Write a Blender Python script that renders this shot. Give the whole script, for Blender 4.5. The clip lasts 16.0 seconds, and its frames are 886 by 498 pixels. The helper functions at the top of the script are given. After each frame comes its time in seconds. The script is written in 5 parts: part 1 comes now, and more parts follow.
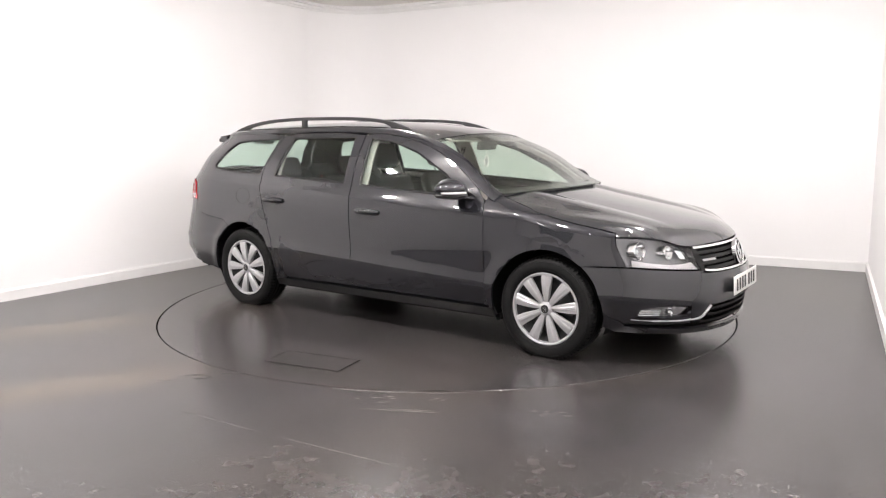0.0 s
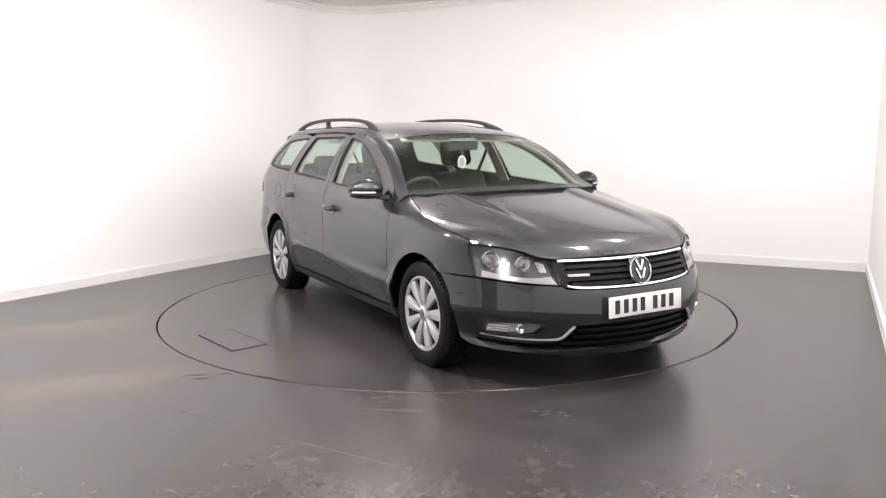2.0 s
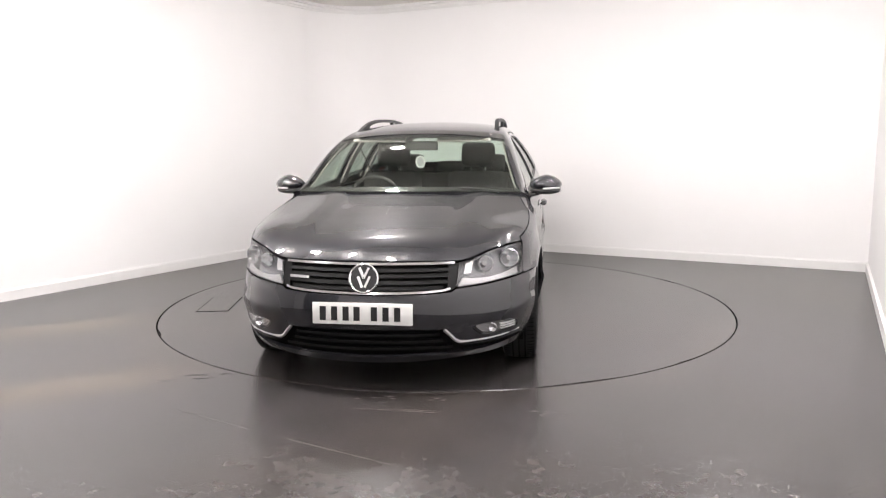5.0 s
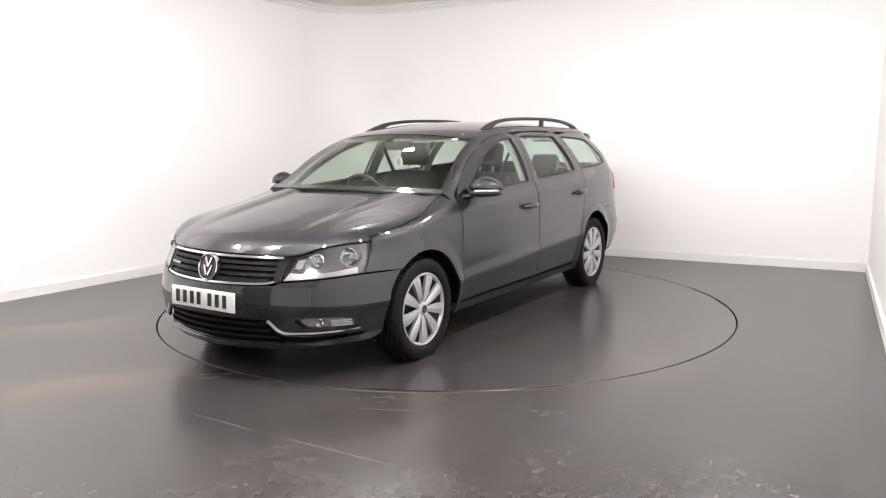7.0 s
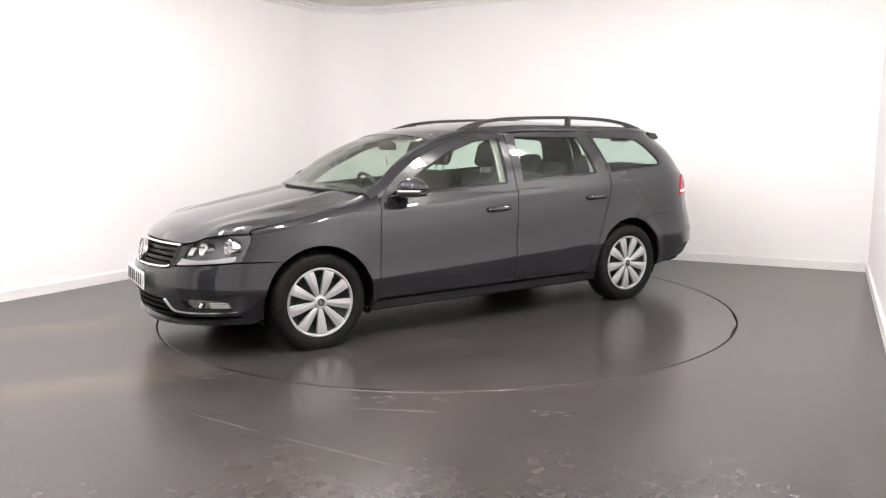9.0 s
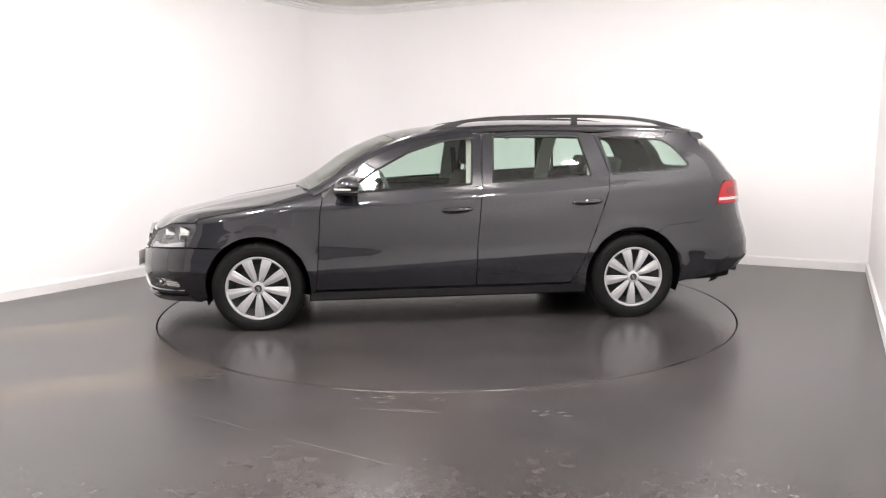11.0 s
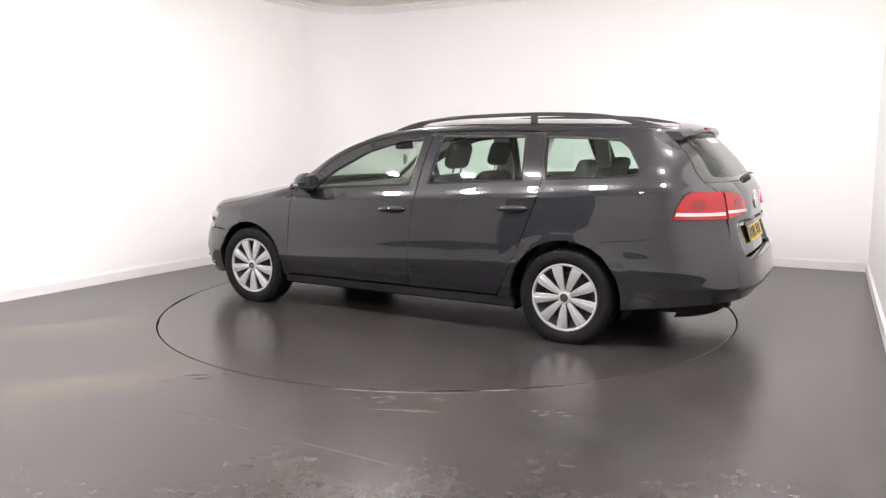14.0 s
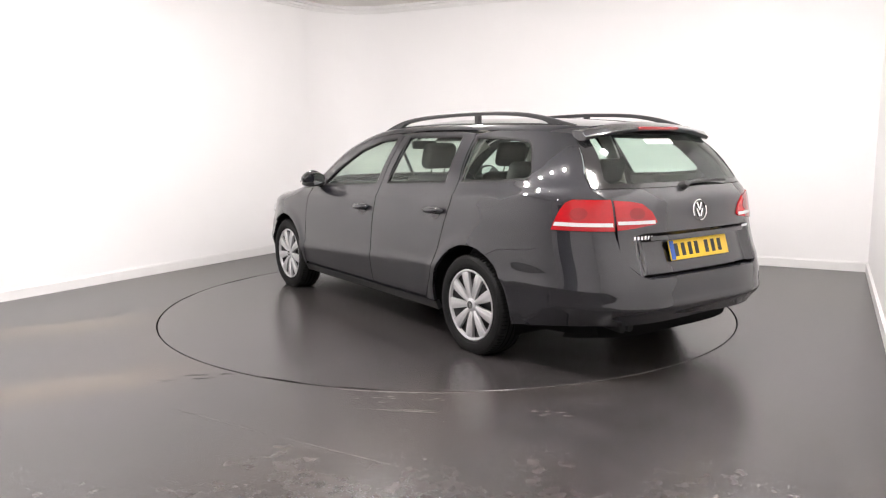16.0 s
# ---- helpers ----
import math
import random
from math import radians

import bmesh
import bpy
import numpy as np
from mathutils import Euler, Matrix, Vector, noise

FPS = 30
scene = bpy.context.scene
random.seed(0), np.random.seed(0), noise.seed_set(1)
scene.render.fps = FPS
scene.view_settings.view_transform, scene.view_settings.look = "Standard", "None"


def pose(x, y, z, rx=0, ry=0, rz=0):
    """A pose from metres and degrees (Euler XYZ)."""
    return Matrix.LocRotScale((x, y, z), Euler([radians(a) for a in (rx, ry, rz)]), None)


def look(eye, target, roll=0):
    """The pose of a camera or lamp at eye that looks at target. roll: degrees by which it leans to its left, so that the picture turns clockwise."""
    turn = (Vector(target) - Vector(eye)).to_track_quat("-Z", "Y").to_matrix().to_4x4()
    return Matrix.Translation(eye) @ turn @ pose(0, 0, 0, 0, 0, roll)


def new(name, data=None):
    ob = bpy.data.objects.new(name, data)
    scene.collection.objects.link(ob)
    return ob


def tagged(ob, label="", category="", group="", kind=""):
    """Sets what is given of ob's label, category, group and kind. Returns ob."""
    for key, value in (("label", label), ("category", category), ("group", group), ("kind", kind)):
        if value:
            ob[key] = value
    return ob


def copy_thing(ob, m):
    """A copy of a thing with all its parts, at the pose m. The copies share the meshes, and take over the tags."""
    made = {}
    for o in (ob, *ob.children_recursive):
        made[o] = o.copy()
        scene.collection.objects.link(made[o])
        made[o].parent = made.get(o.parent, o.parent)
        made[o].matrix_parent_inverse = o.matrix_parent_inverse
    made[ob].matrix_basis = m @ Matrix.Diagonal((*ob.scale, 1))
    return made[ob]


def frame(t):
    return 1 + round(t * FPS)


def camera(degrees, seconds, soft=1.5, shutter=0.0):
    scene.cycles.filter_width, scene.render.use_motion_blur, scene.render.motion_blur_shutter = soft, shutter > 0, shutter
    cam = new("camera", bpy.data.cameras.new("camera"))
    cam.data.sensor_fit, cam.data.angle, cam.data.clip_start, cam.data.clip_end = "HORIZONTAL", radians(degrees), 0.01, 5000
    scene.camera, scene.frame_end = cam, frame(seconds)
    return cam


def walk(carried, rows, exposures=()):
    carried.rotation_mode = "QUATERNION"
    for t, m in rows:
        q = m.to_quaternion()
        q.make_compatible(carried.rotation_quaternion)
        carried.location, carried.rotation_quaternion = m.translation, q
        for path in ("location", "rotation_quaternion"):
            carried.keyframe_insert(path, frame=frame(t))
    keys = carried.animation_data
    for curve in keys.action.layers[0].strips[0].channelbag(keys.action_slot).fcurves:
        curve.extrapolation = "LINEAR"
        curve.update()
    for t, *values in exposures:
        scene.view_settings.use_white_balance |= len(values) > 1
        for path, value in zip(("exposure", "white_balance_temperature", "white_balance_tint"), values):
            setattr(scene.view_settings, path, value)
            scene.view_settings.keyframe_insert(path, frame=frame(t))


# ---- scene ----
cam = camera(61.01, 16.0, soft=1.2)
EYE = (0.0, -6.043, 1.320)
PITCH, YAW, ROLL = radians(8.324), radians(-0.231), -0.387
AIM = (EYE[0] + math.sin(YAW) * math.cos(PITCH), EYE[1] + math.cos(YAW) * math.cos(PITCH), EYE[2] - math.sin(PITCH))
STILL = look(EYE, AIM, ROLL)
walk(cam, [(0.0, STILL), (16.0, STILL)])

# ---- light ----
scene.view_settings.exposure = 0.0
world = bpy.data.worlds.new("world")
scene.world = world
world.use_nodes = True
world.node_tree.nodes["Background"].inputs["Color"].default_value = (0.9, 0.95, 1.0, 1)
world.node_tree.nodes["Background"].inputs["Strength"].default_value = 0.05
LAMP_POWER = 450.0

ROOM = pose(0, 0, 0, 0, 0, -26.87)
LEFT, RIGHT, BACK, FRONT, HIGH = -3.887, 3.128, 2.975, -7.6, 2.97
LEFT_BACK = -2.962  # the left wall runs a little askew


# ---- materials ----
def material(name, color, rough=0.5, metal=0.0, coat=0.0, vary=0.0, scale=8.0, bump=0.0, bump_scale=60.0, spec=0.5, rough_vary=0.0, coat_rough=0.03, coat_ior=1.5):
    m = bpy.data.materials.new(name)
    m.use_nodes = True
    nt = m.node_tree
    b = nt.nodes["Principled BSDF"]
    b.inputs["Base Color"].default_value = (*color, 1)
    b.inputs["Roughness"].default_value = rough
    b.inputs["Metallic"].default_value = metal
    b.inputs["Coat Weight"].default_value = coat
    b.inputs["Coat Roughness"].default_value = coat_rough
    b.inputs["Coat IOR"].default_value = coat_ior
    b.inputs["Specular IOR Level"].default_value = spec
    co = nt.nodes.new("ShaderNodeTexCoord")
    if vary > 0 or rough_vary > 0:
        n = nt.nodes.new("ShaderNodeTexNoise")
        n.inputs["Scale"].default_value = scale
        n.inputs["Detail"].default_value = 6
        nt.links.new(co.outputs["Object"], n.inputs["Vector"])
        if vary > 0:
            r = nt.nodes.new("ShaderNodeMapRange")
            r.inputs["To Min"].default_value, r.inputs["To Max"].default_value = 1 - vary, 1 + vary
            r.inputs["From Min"].default_value, r.inputs["From Max"].default_value = 0.3, 0.7
            nt.links.new(n.outputs["Fac"], r.inputs["Value"])
            mul = nt.nodes.new("ShaderNodeMix")
            mul.data_type, mul.blend_type = "RGBA", "MULTIPLY"
            mul.inputs["Factor"].default_value = 1
            mul.inputs["A"].default_value = (*color, 1)
            nt.links.new(r.outputs["Result"], mul.inputs["B"])
            nt.links.new(mul.outputs["Result"], b.inputs["Base Color"])
        if rough_vary > 0:
            r = nt.nodes.new("ShaderNodeMapRange")
            r.inputs["To Min"].default_value, r.inputs["To Max"].default_value = max(rough - rough_vary, 0), min(rough + rough_vary, 1)
            r.inputs["From Min"].default_value, r.inputs["From Max"].default_value = 0.3, 0.7
            nt.links.new(n.outputs["Fac"], r.inputs["Value"])
            nt.links.new(r.outputs["Result"], b.inputs["Roughness"])
    if bump > 0:
        n2 = nt.nodes.new("ShaderNodeTexNoise")
        n2.inputs["Scale"].default_value = bump_scale
        n2.inputs["Detail"].default_value = 4
        nt.links.new(co.outputs["Object"], n2.inputs["Vector"])
        bp = nt.nodes.new("ShaderNodeBump")
        bp.inputs["Strength"].default_value = bump
        bp.inputs["Distance"].default_value = 0.01
        nt.links.new(n2.outputs["Fac"], bp.inputs["Height"])
        nt.links.new(bp.outputs["Normal"], b.inputs["Normal"])
    return m


def glass_material(name, tint, rough=0.0, gloss=1.0):
    """Thin sheet of glass: clear with a tint, and a Fresnel gloss on top."""
    m = bpy.data.materials.new(name)
    m.use_nodes = True
    nt = m.node_tree
    nt.nodes.remove(nt.nodes["Principled BSDF"])
    out = nt.nodes["Material Output"]
    tr = nt.nodes.new("ShaderNodeBsdfTransparent")
    tr.inputs["Color"].default_value = (*tint, 1)
    gl = nt.nodes.new("ShaderNodeBsdfGlossy")
    gl.inputs["Roughness"].default_value = rough
    fr = nt.nodes.new("ShaderNodeLayerWeight")
    fr.inputs["Blend"].default_value = 0.5
    pw = nt.nodes.new("ShaderNodeMath")
    pw.operation = "POWER"
    pw.inputs[1].default_value = 5
    nt.links.new(fr.outputs["Facing"], pw.inputs[0])
    mul = nt.nodes.new("ShaderNodeMath")
    mul.operation = "MULTIPLY_ADD"
    mul.inputs[1].default_value = 0.9 * gloss
    mul.inputs[2].default_value = 0.035 * gloss
    mix = nt.nodes.new("ShaderNodeMixShader")
    nt.links.new(pw.outputs["Value"], mul.inputs[0])
    nt.links.new(mul.outputs["Value"], mix.inputs["Fac"])
    nt.links.new(tr.outputs["BSDF"], mix.inputs[1])
    nt.links.new(gl.outputs["BSDF"], mix.inputs[2])
    nt.links.new(mix.outputs["Shader"], out.inputs["Surface"])
    return m


def glow_material(name, color, strength):
    m = bpy.data.materials.new(name)
    m.use_nodes = True
    b = m.node_tree.nodes["Principled BSDF"]
    b.inputs["Base Color"].default_value = (0.8, 0.8, 0.8, 1)
    b.inputs["Emission Color"].default_value = (*color, 1)
    b.inputs["Emission Strength"].default_value = strength
    return m


def floor_material(name, color, rough, seed, fleck_amount=1.0, tracks=()):
    """Dark sheet vinyl with fine speckle, scuffs and dull worn patches."""
    m = bpy.data.materials.new(name)
    m.use_nodes = True
    nt = m.node_tree
    N, L = nt.nodes, nt.links
    b = N["Principled BSDF"]
    co = N.new("ShaderNodeTexCoord")
    mp = N.new("ShaderNodeMapping")
    mp.inputs["Location"].default_value = (seed, seed * 0.7, 0)
    L.new(co.outputs["Object"], mp.inputs["Vector"])

    def noise_tex(scale, detail=5, rough_=0.55):
        n = N.new("ShaderNodeTexNoise")
        n.inputs["Scale"].default_value, n.inputs["Detail"].default_value, n.inputs["Roughness"].default_value = scale, detail, rough_
        L.new(mp.outputs["Vector"], n.inputs["Vector"])
        return n

    def span(sock, a, b_, c, d):
        r = N.new("ShaderNodeMapRange")
        for key, v in (("From Min", a), ("From Max", b_), ("To Min", c), ("To Max", d)):
            r.inputs[key].default_value = v
        L.new(sock, r.inputs["Value"])
        return r.outputs["Result"]

    def blend(kind, fac, a, b_):
        x = N.new("ShaderNodeMix")
        x.data_type, x.blend_type = "RGBA", kind
        for key, v in (("Factor", fac), ("A", a), ("B", b_)):
            if isinstance(v, (int, float)):
                x.inputs[key].default_value = v
            elif isinstance(v, tuple):
                x.inputs[key].default_value = (*v, 1)
            else:
                L.new(v, x.inputs[key])
        return x.outputs["Result"]

    big = noise_tex(0.7, 4)
    mid = noise_tex(9.0, 5, 0.6)
    vo = N.new("ShaderNodeTexVoronoi")
    vo.inputs["Scale"].default_value = 135
    L.new(mp.outputs["Vector"], vo.inputs["Vector"])
    bright = span(vo.outputs["Distance"], 0.20, 0.32, fleck_amount, 0.0)
    pick = N.new("ShaderNodeSeparateColor")
    L.new(vo.outputs["Color"], pick.inputs["Color"])
    chosen = span(pick.outputs["Red"], 0.72, 0.78, 0.0, 1.0)
    fleck = N.new("ShaderNodeMath")
    fleck.operation = "MULTIPLY"
    L.new(bright, fleck.inputs[0])
    L.new(chosen, fleck.inputs[1])
    c1 = blend("MULTIPLY", 1.0, color, span(big.outputs["Fac"], 0.3, 0.7, 0.93, 1.08))
    c2 = blend("MULTIPLY", 1.0, c1, span(mid.outputs["Fac"], 0.3, 0.7, 0.86, 1.15))
    scuffed = noise_tex(17, 2, 0.5)
    c2 = blend("MULTIPLY", 1.0, c2, span(scuffed.outputs["Fac"], 0.32, 0.68, 0.80, 1.22))
    worn = noise_tex(3.1, 2, 0.5)
    c2 = blend("MULTIPLY", 1.0, c2, span(worn.outputs["Fac"], 0.35, 0.65, 0.86, 1.16))
    grain = noise_tex(130, 2, 0.6)
    c2 = blend("MULTIPLY", 1.0, c2, span(grain.outputs["Fac"], 0.3, 0.7, 0.91, 1.09))
    c3 = blend("MIX", fleck.outputs["Value"], c2, (0.135, 0.138, 0.165))
    # brownish trodden dirt in soft broad patches
    dirt = noise_tex(0.55, 3, 0.5)
    c4 = blend("MIX", span(dirt.outputs["Fac"], 0.48, 0.80, 0.0, 0.45), c3, (0.090, 0.072, 0.058))
    # dusty tyre tracks leading on to the turntable
    if tracks:
        sep = N.new("ShaderNodeSeparateXYZ")
        L.new(co.outputs["Object"], sep.inputs["Vector"])

        def math_node(op, a, b_):
            q = N.new("ShaderNodeMath")
            q.operation = op
            for k, v in enumerate((a, b_)):
                if isinstance(v, (int, float)):
                    q.inputs[k].default_value = v
                else:
                    L.new(v, q.inputs[k])
            return q.outputs["Value"]

        turn, offsets, reach = tracks
        c, s = math.cos(radians(turn)), math.sin(radians(turn))
        across = math_node("ADD", math_node("MULTIPLY", sep.outputs["X"], -s), math_node("MULTIPLY", sep.outputs["Y"], c))
        along = math_node("ADD", math_node("MULTIPLY", sep.outputs["X"], c), math_node("MULTIPLY", sep.outputs["Y"], s))
        ends = span(along, reach - 0.5, reach, 1.0, 0.0)
        for d in offsets:
            near = span(math_node("ABSOLUTE", math_node("SUBTRACT", across, d), 0.0), 0.05, 0.26, 0.75, 0.0)
            patchy = span(dirt.outputs["Fac"], 0.25, 0.6, 0.45, 1.0)
            mask = math_node("MULTIPLY", math_node("MULTIPLY", near, ends), patchy)
            c4 = blend("MIX", mask, c4, (0.105, 0.080, 0.054))
    L.new(c4, b.inputs["Base Color"])
    b.inputs["Roughness"].default_value = rough
    return m


WALL = material("white_wall_paint", (0.87, 0.86, 0.855), 0.55, vary=0.012, scale=1.3, bump=0.03, bump_scale=140)
CEILING = material("ceiling_paint", (0.84, 0.82, 0.78), 0.8, vary=0.02, scale=2)
SKIRTING = material("skirting_gloss", (0.80, 0.79, 0.78), 0.35, vary=0.03, scale=6)
SHUTTER = material("dark_shutter", (0.20, 0.20, 0.21), 0.6, vary=0.08, scale=2)
FLOOR = floor_material("vinyl_floor", (0.037, 0.0335, 0.0335), 0.27, 1.37, 1.0, (55.5, (0.62, -0.88), -2.0))
SCUFF = material("pale_scuff", (0.085, 0.075, 0.072), 0.5, vary=0.35, scale=60)
DISC = floor_material("turntable_vinyl", (0.037, 0.0335, 0.0335), 0.24, 5.3, 0.35)
SEAM = material("seam_dark", (0.008, 0.007, 0.007), 0.85, vary=0.2, scale=9, spec=0.05)
SMEAR = material("dark_smear", (0.016, 0.014, 0.013), 0.45, vary=0.4, scale=50)
LAMP_GLOW = glow_material("lamp_glow", (1.0, 0.948, 0.945), LAMP_POWER)
LAMP_FRAME = material("lamp_frame", (0.8, 0.8, 0.8), 0.4)

PAINT = material("slate_grey_paint", (0.0150, 0.0152, 0.0190), 0.42, 0.4, 1.0, vary=0.03, scale=3, coat_rough=0.008, spec=0.1, coat_ior=1.66)
GRILLE = material("grille_black", (0.004, 0.004, 0.004), 0.45, vary=0.1, scale=30, spec=0.25)
BLACK = material("black_trim", (0.014, 0.014, 0.015), 0.45, vary=0.15, scale=40, bump=0.08, bump_scale=400)
GLOSS = material("gloss_black", (0.008, 0.008, 0.009), 0.08, coat=0.6)
CAVITY = material("dark_cavity", (0.004, 0.004, 0.004), 0.9, spec=0.1)
UNDER = material("underbody", (0.012, 0.012, 0.012), 0.85, vary=0.3, scale=15, spec=0.2)
STEEL = material("dark_steel", (0.035, 0.035, 0.036), 0.5, 0.3, vary=0.2, scale=20)
RUBBER = material("tyre_rubber", (0.009, 0.009, 0.009), 0.62, vary=0.2, scale=25, bump=0.1, bump_scale=120, spec=0.16)
SHELL = material("lamp_shell", (0.20, 0.203, 0.215), 0.18, 0.6)
SILVER = material("silver_paint", (0.52, 0.52, 0.53), 0.32, 0.55, 0.3, vary=0.03, scale=30)
CHROME = material("chrome", (0.85, 0.86, 0.87), 0.08, 1.0)
REFLECTOR = material("lamp_reflector", (0.75, 0.76, 0.78), 0.16, 1.0)
SATIN = material("satin_silver", (0.5, 0.5, 0.51), 0.28, 0.85)
PLATE_W = material("plate_white", (0.82, 0.82, 0.80), 0.35)
PLATE_Y = material("plate_yellow", (0.80, 0.52, 0.02), 0.35)
PLATE_BLUE = material("plate_blue", (0.02, 0.08, 0.35), 0.35)
INK = material("ink_black", (0.01, 0.01, 0.01), 0.5)
RED = material("red_lens", (0.33, 0.004, 0.008), 0.12, coat=0.35, vary=0.06, scale=60)
RED_DEEP = material("red_lens_deep", (0.22, 0.003, 0.006), 0.15, coat=0.35)
LENS_W = material("white_lens", (0.55, 0.54, 0.54), 0.12, coat=1.0)
FABRIC = material("seat_fabric", (0.045, 0.044, 0.043), 0.95, vary=0.2, scale=60, bump=0.3, bump_scale=500, spec=0.2)
DASH = material("dash_plastic", (0.055, 0.055, 0.052), 0.7, vary=0.1, scale=30, bump=0.1, bump_scale=300)
TRIM_PALE = material("pale_trim", (0.42, 0.40, 0.37), 0.8, vary=0.04, scale=20)
STICKER = material("sticker", (0.7, 0.75, 0.72), 0.5)
GLASS = glass_material("tinted_window_glass", (0.875, 0.94, 0.905))
SCREEN = glass_material("windscreen_glass", (0.90, 0.94, 0.90))
CLEAR = glass_material("clear_lens", (0.97, 0.97, 0.97))
TYRE_R, WHEEL_Z = 0.318, 0.302


# ---- mesh tools ----
def mesh_object(name, verts, faces, mat, parent=None, smooth=True, angle=35, label="", car=False):
    me = bpy.data.meshes.new(name)
    me.from_pydata([placed(*v) if car else tuple(v) for v in verts], [], faces)
    for m in mat if isinstance(mat, (list, tuple)) else [mat]:
        me.materials.append(m)
    if smooth:
        me.shade_smooth()
        me.set_sharp_from_angle(angle=radians(angle))
    me.update()
    ob = new(name, me)
    if parent:
        ob.parent = parent
    if label:
        tagged(ob, label)
    return ob


def part(name, bm, mat, parent, label="", smooth=True, angle=35, normals=True):
    if normals:
        bmesh.ops.recalc_face_normals(bm, faces=bm.faces)
    me = bpy.data.meshes.new(name)
    bm.to_mesh(me)
    bm.free()
    for m in mat if isinstance(mat, (list, tuple)) else [mat]:
        me.materials.append(m)
    if smooth:
        me.shade_smooth()
        me.set_sharp_from_angle(angle=radians(angle))
    ob = new(name, me)
    ob.parent = parent
    if label:
        tagged(ob, label)
    return ob


def box(bm, x0, x1, y0, y1, z0, z1, bevel=0.0, m=None, segments=2):
    r = bmesh.ops.create_cube(bm, size=1)
    vs = r["verts"]
    for v in vs:
        v.co = Vector(((x0 + x1) / 2 + v.co.x * (x1 - x0), (y0 + y1) / 2 + v.co.y * (y1 - y0), (z0 + z1) / 2 + v.co.z * (z1 - z0)))
    if bevel:
        es = list({e for v in vs for e in v.link_edges})
        r = bmesh.ops.bevel(bm, geom=es, offset=bevel, segments=segments, affect="EDGES", profile=0.5)
        vs = list({v for f in r["faces"] for v in f.verts} | {v for v in vs if v.is_valid})
    if m is not None:
        bmesh.ops.transform(bm, matrix=m, verts=vs)
    return vs


def tube(bm, pts, radius, sides=10, closed=False, flat=1.0, up=(0, 0, 1)):
    """Sweeps a round or flattened section along points; radius may be a list."""
    pts = [Vector(p) for p in pts]
    n = len(pts)
    rings = []
    for i, p in enumerate(pts):
        a = pts[(i - 1) % n] if closed or i else p
        b = pts[(i + 1) % n] if closed or i < n - 1 else p
        d = (b - a).normalized()
        u = Vector(up)
        s = d.cross(u)
        if s.length < 1e-4:
            s = d.cross(Vector((1, 0, 0)))
        s.normalize()
        t = s.cross(d).normalized()
        r = radius[i] if isinstance(radius, (list, tuple)) else radius
        rings.append([bm.verts.new(p + s * math.cos(2 * math.pi * k / sides) * r + t * math.sin(2 * math.pi * k / sides) * r * flat) for k in range(sides)])
    for i in range(n if closed else n - 1):
        a, b = rings[i], rings[(i + 1) % n]
        for k in range(sides):
            bm.faces.new((a[k], a[(k + 1) % sides], b[(k + 1) % sides], b[k]))
    if not closed:
        bm.faces.new(rings[0][::-1])
        bm.faces.new(rings[-1])


def lathe(bm, profile, steps=48, m=None, closed=True):
    """Turns (radius, height) pairs round the z axis."""
    rings = []
    for k in range(steps):
        a = 2 * math.pi * k / steps
        rings.append([bm.verts.new((r * math.cos(a), r * math.sin(a), h)) for r, h in profile])
    n = len(profile)
    for k in range(steps):
        a, b = rings[k], rings[(k + 1) % steps]
        for i in range(n if closed else n - 1):
            j = (i + 1) % n
            bm.faces.new((a[i], b[i], b[j], a[j]))
    vs = [v for r in rings for v in r]
    if m is not None:
        bmesh.ops.transform(bm, matrix=m, verts=vs)
    return vs


def curve(*pairs):
    """Smooth monotone curve through (x, y) pairs."""
    xs = np.array([p[0] for p in pairs], float)
    ys = np.array([p[1] for p in pairs], float)
    o = np.argsort(xs)
    xs, ys = xs[o], ys[o]
    h = np.diff(xs)
    d = np.diff(ys) / h
    m = np.zeros(len(xs))
    m[0], m[-1] = d[0], d[-1]
    for i in range(1, len(xs) - 1):
        if d[i - 1] * d[i] > 0:
            w1, w2 = 2 * h[i] + h[i - 1], h[i] + 2 * h[i - 1]
            m[i] = (w1 + w2) / (w1 / d[i - 1] + w2 / d[i])

    def f(x):
        x = np.clip(np.asarray(x, float), xs[0], xs[-1])
        i = np.clip(np.searchsorted(xs, x) - 1, 0, len(h) - 1)
        t = (x - xs[i]) / h[i]
        return (2 * t**3 - 3 * t**2 + 1) * ys[i] + (t**3 - 2 * t**2 + t) * h[i] * m[i] + (3 * t**2 - 2 * t**3) * ys[i + 1] + (t**3 - t**2) * h[i] * m[i + 1]

    return f


def step(a, b, x):
    t = np.clip((x - a) / (b - a), 0, 1)
    return t * t * (3 - 2 * t)


def densify(poly, h):
    out = []
    for i, a in enumerate(poly):
        b = poly[(i + 1) % len(poly)]
        n = max(1, int(math.ceil(math.hypot(b[0] - a[0], b[1] - a[1]) / h)))
        out += [(a[0] + (b[0] - a[0]) * k / n, a[1] + (b[1] - a[1]) * k / n) for k in range(n)]
    return out


def inside(poly, pts):
    p = np.asarray(poly)
    x, y = pts[:, 0], pts[:, 1]
    r = np.zeros(len(pts), bool)
    for (x0, y0), (x1, y1) in zip(p, np.roll(p, -1, 0)):
        c = (y0 > y) != (y1 > y)
        with np.errstate(divide="ignore", invalid="ignore"):
            r ^= c & (x < (x1 - x0) * (y - y0) / (y1 - y0) + x0)
    return r


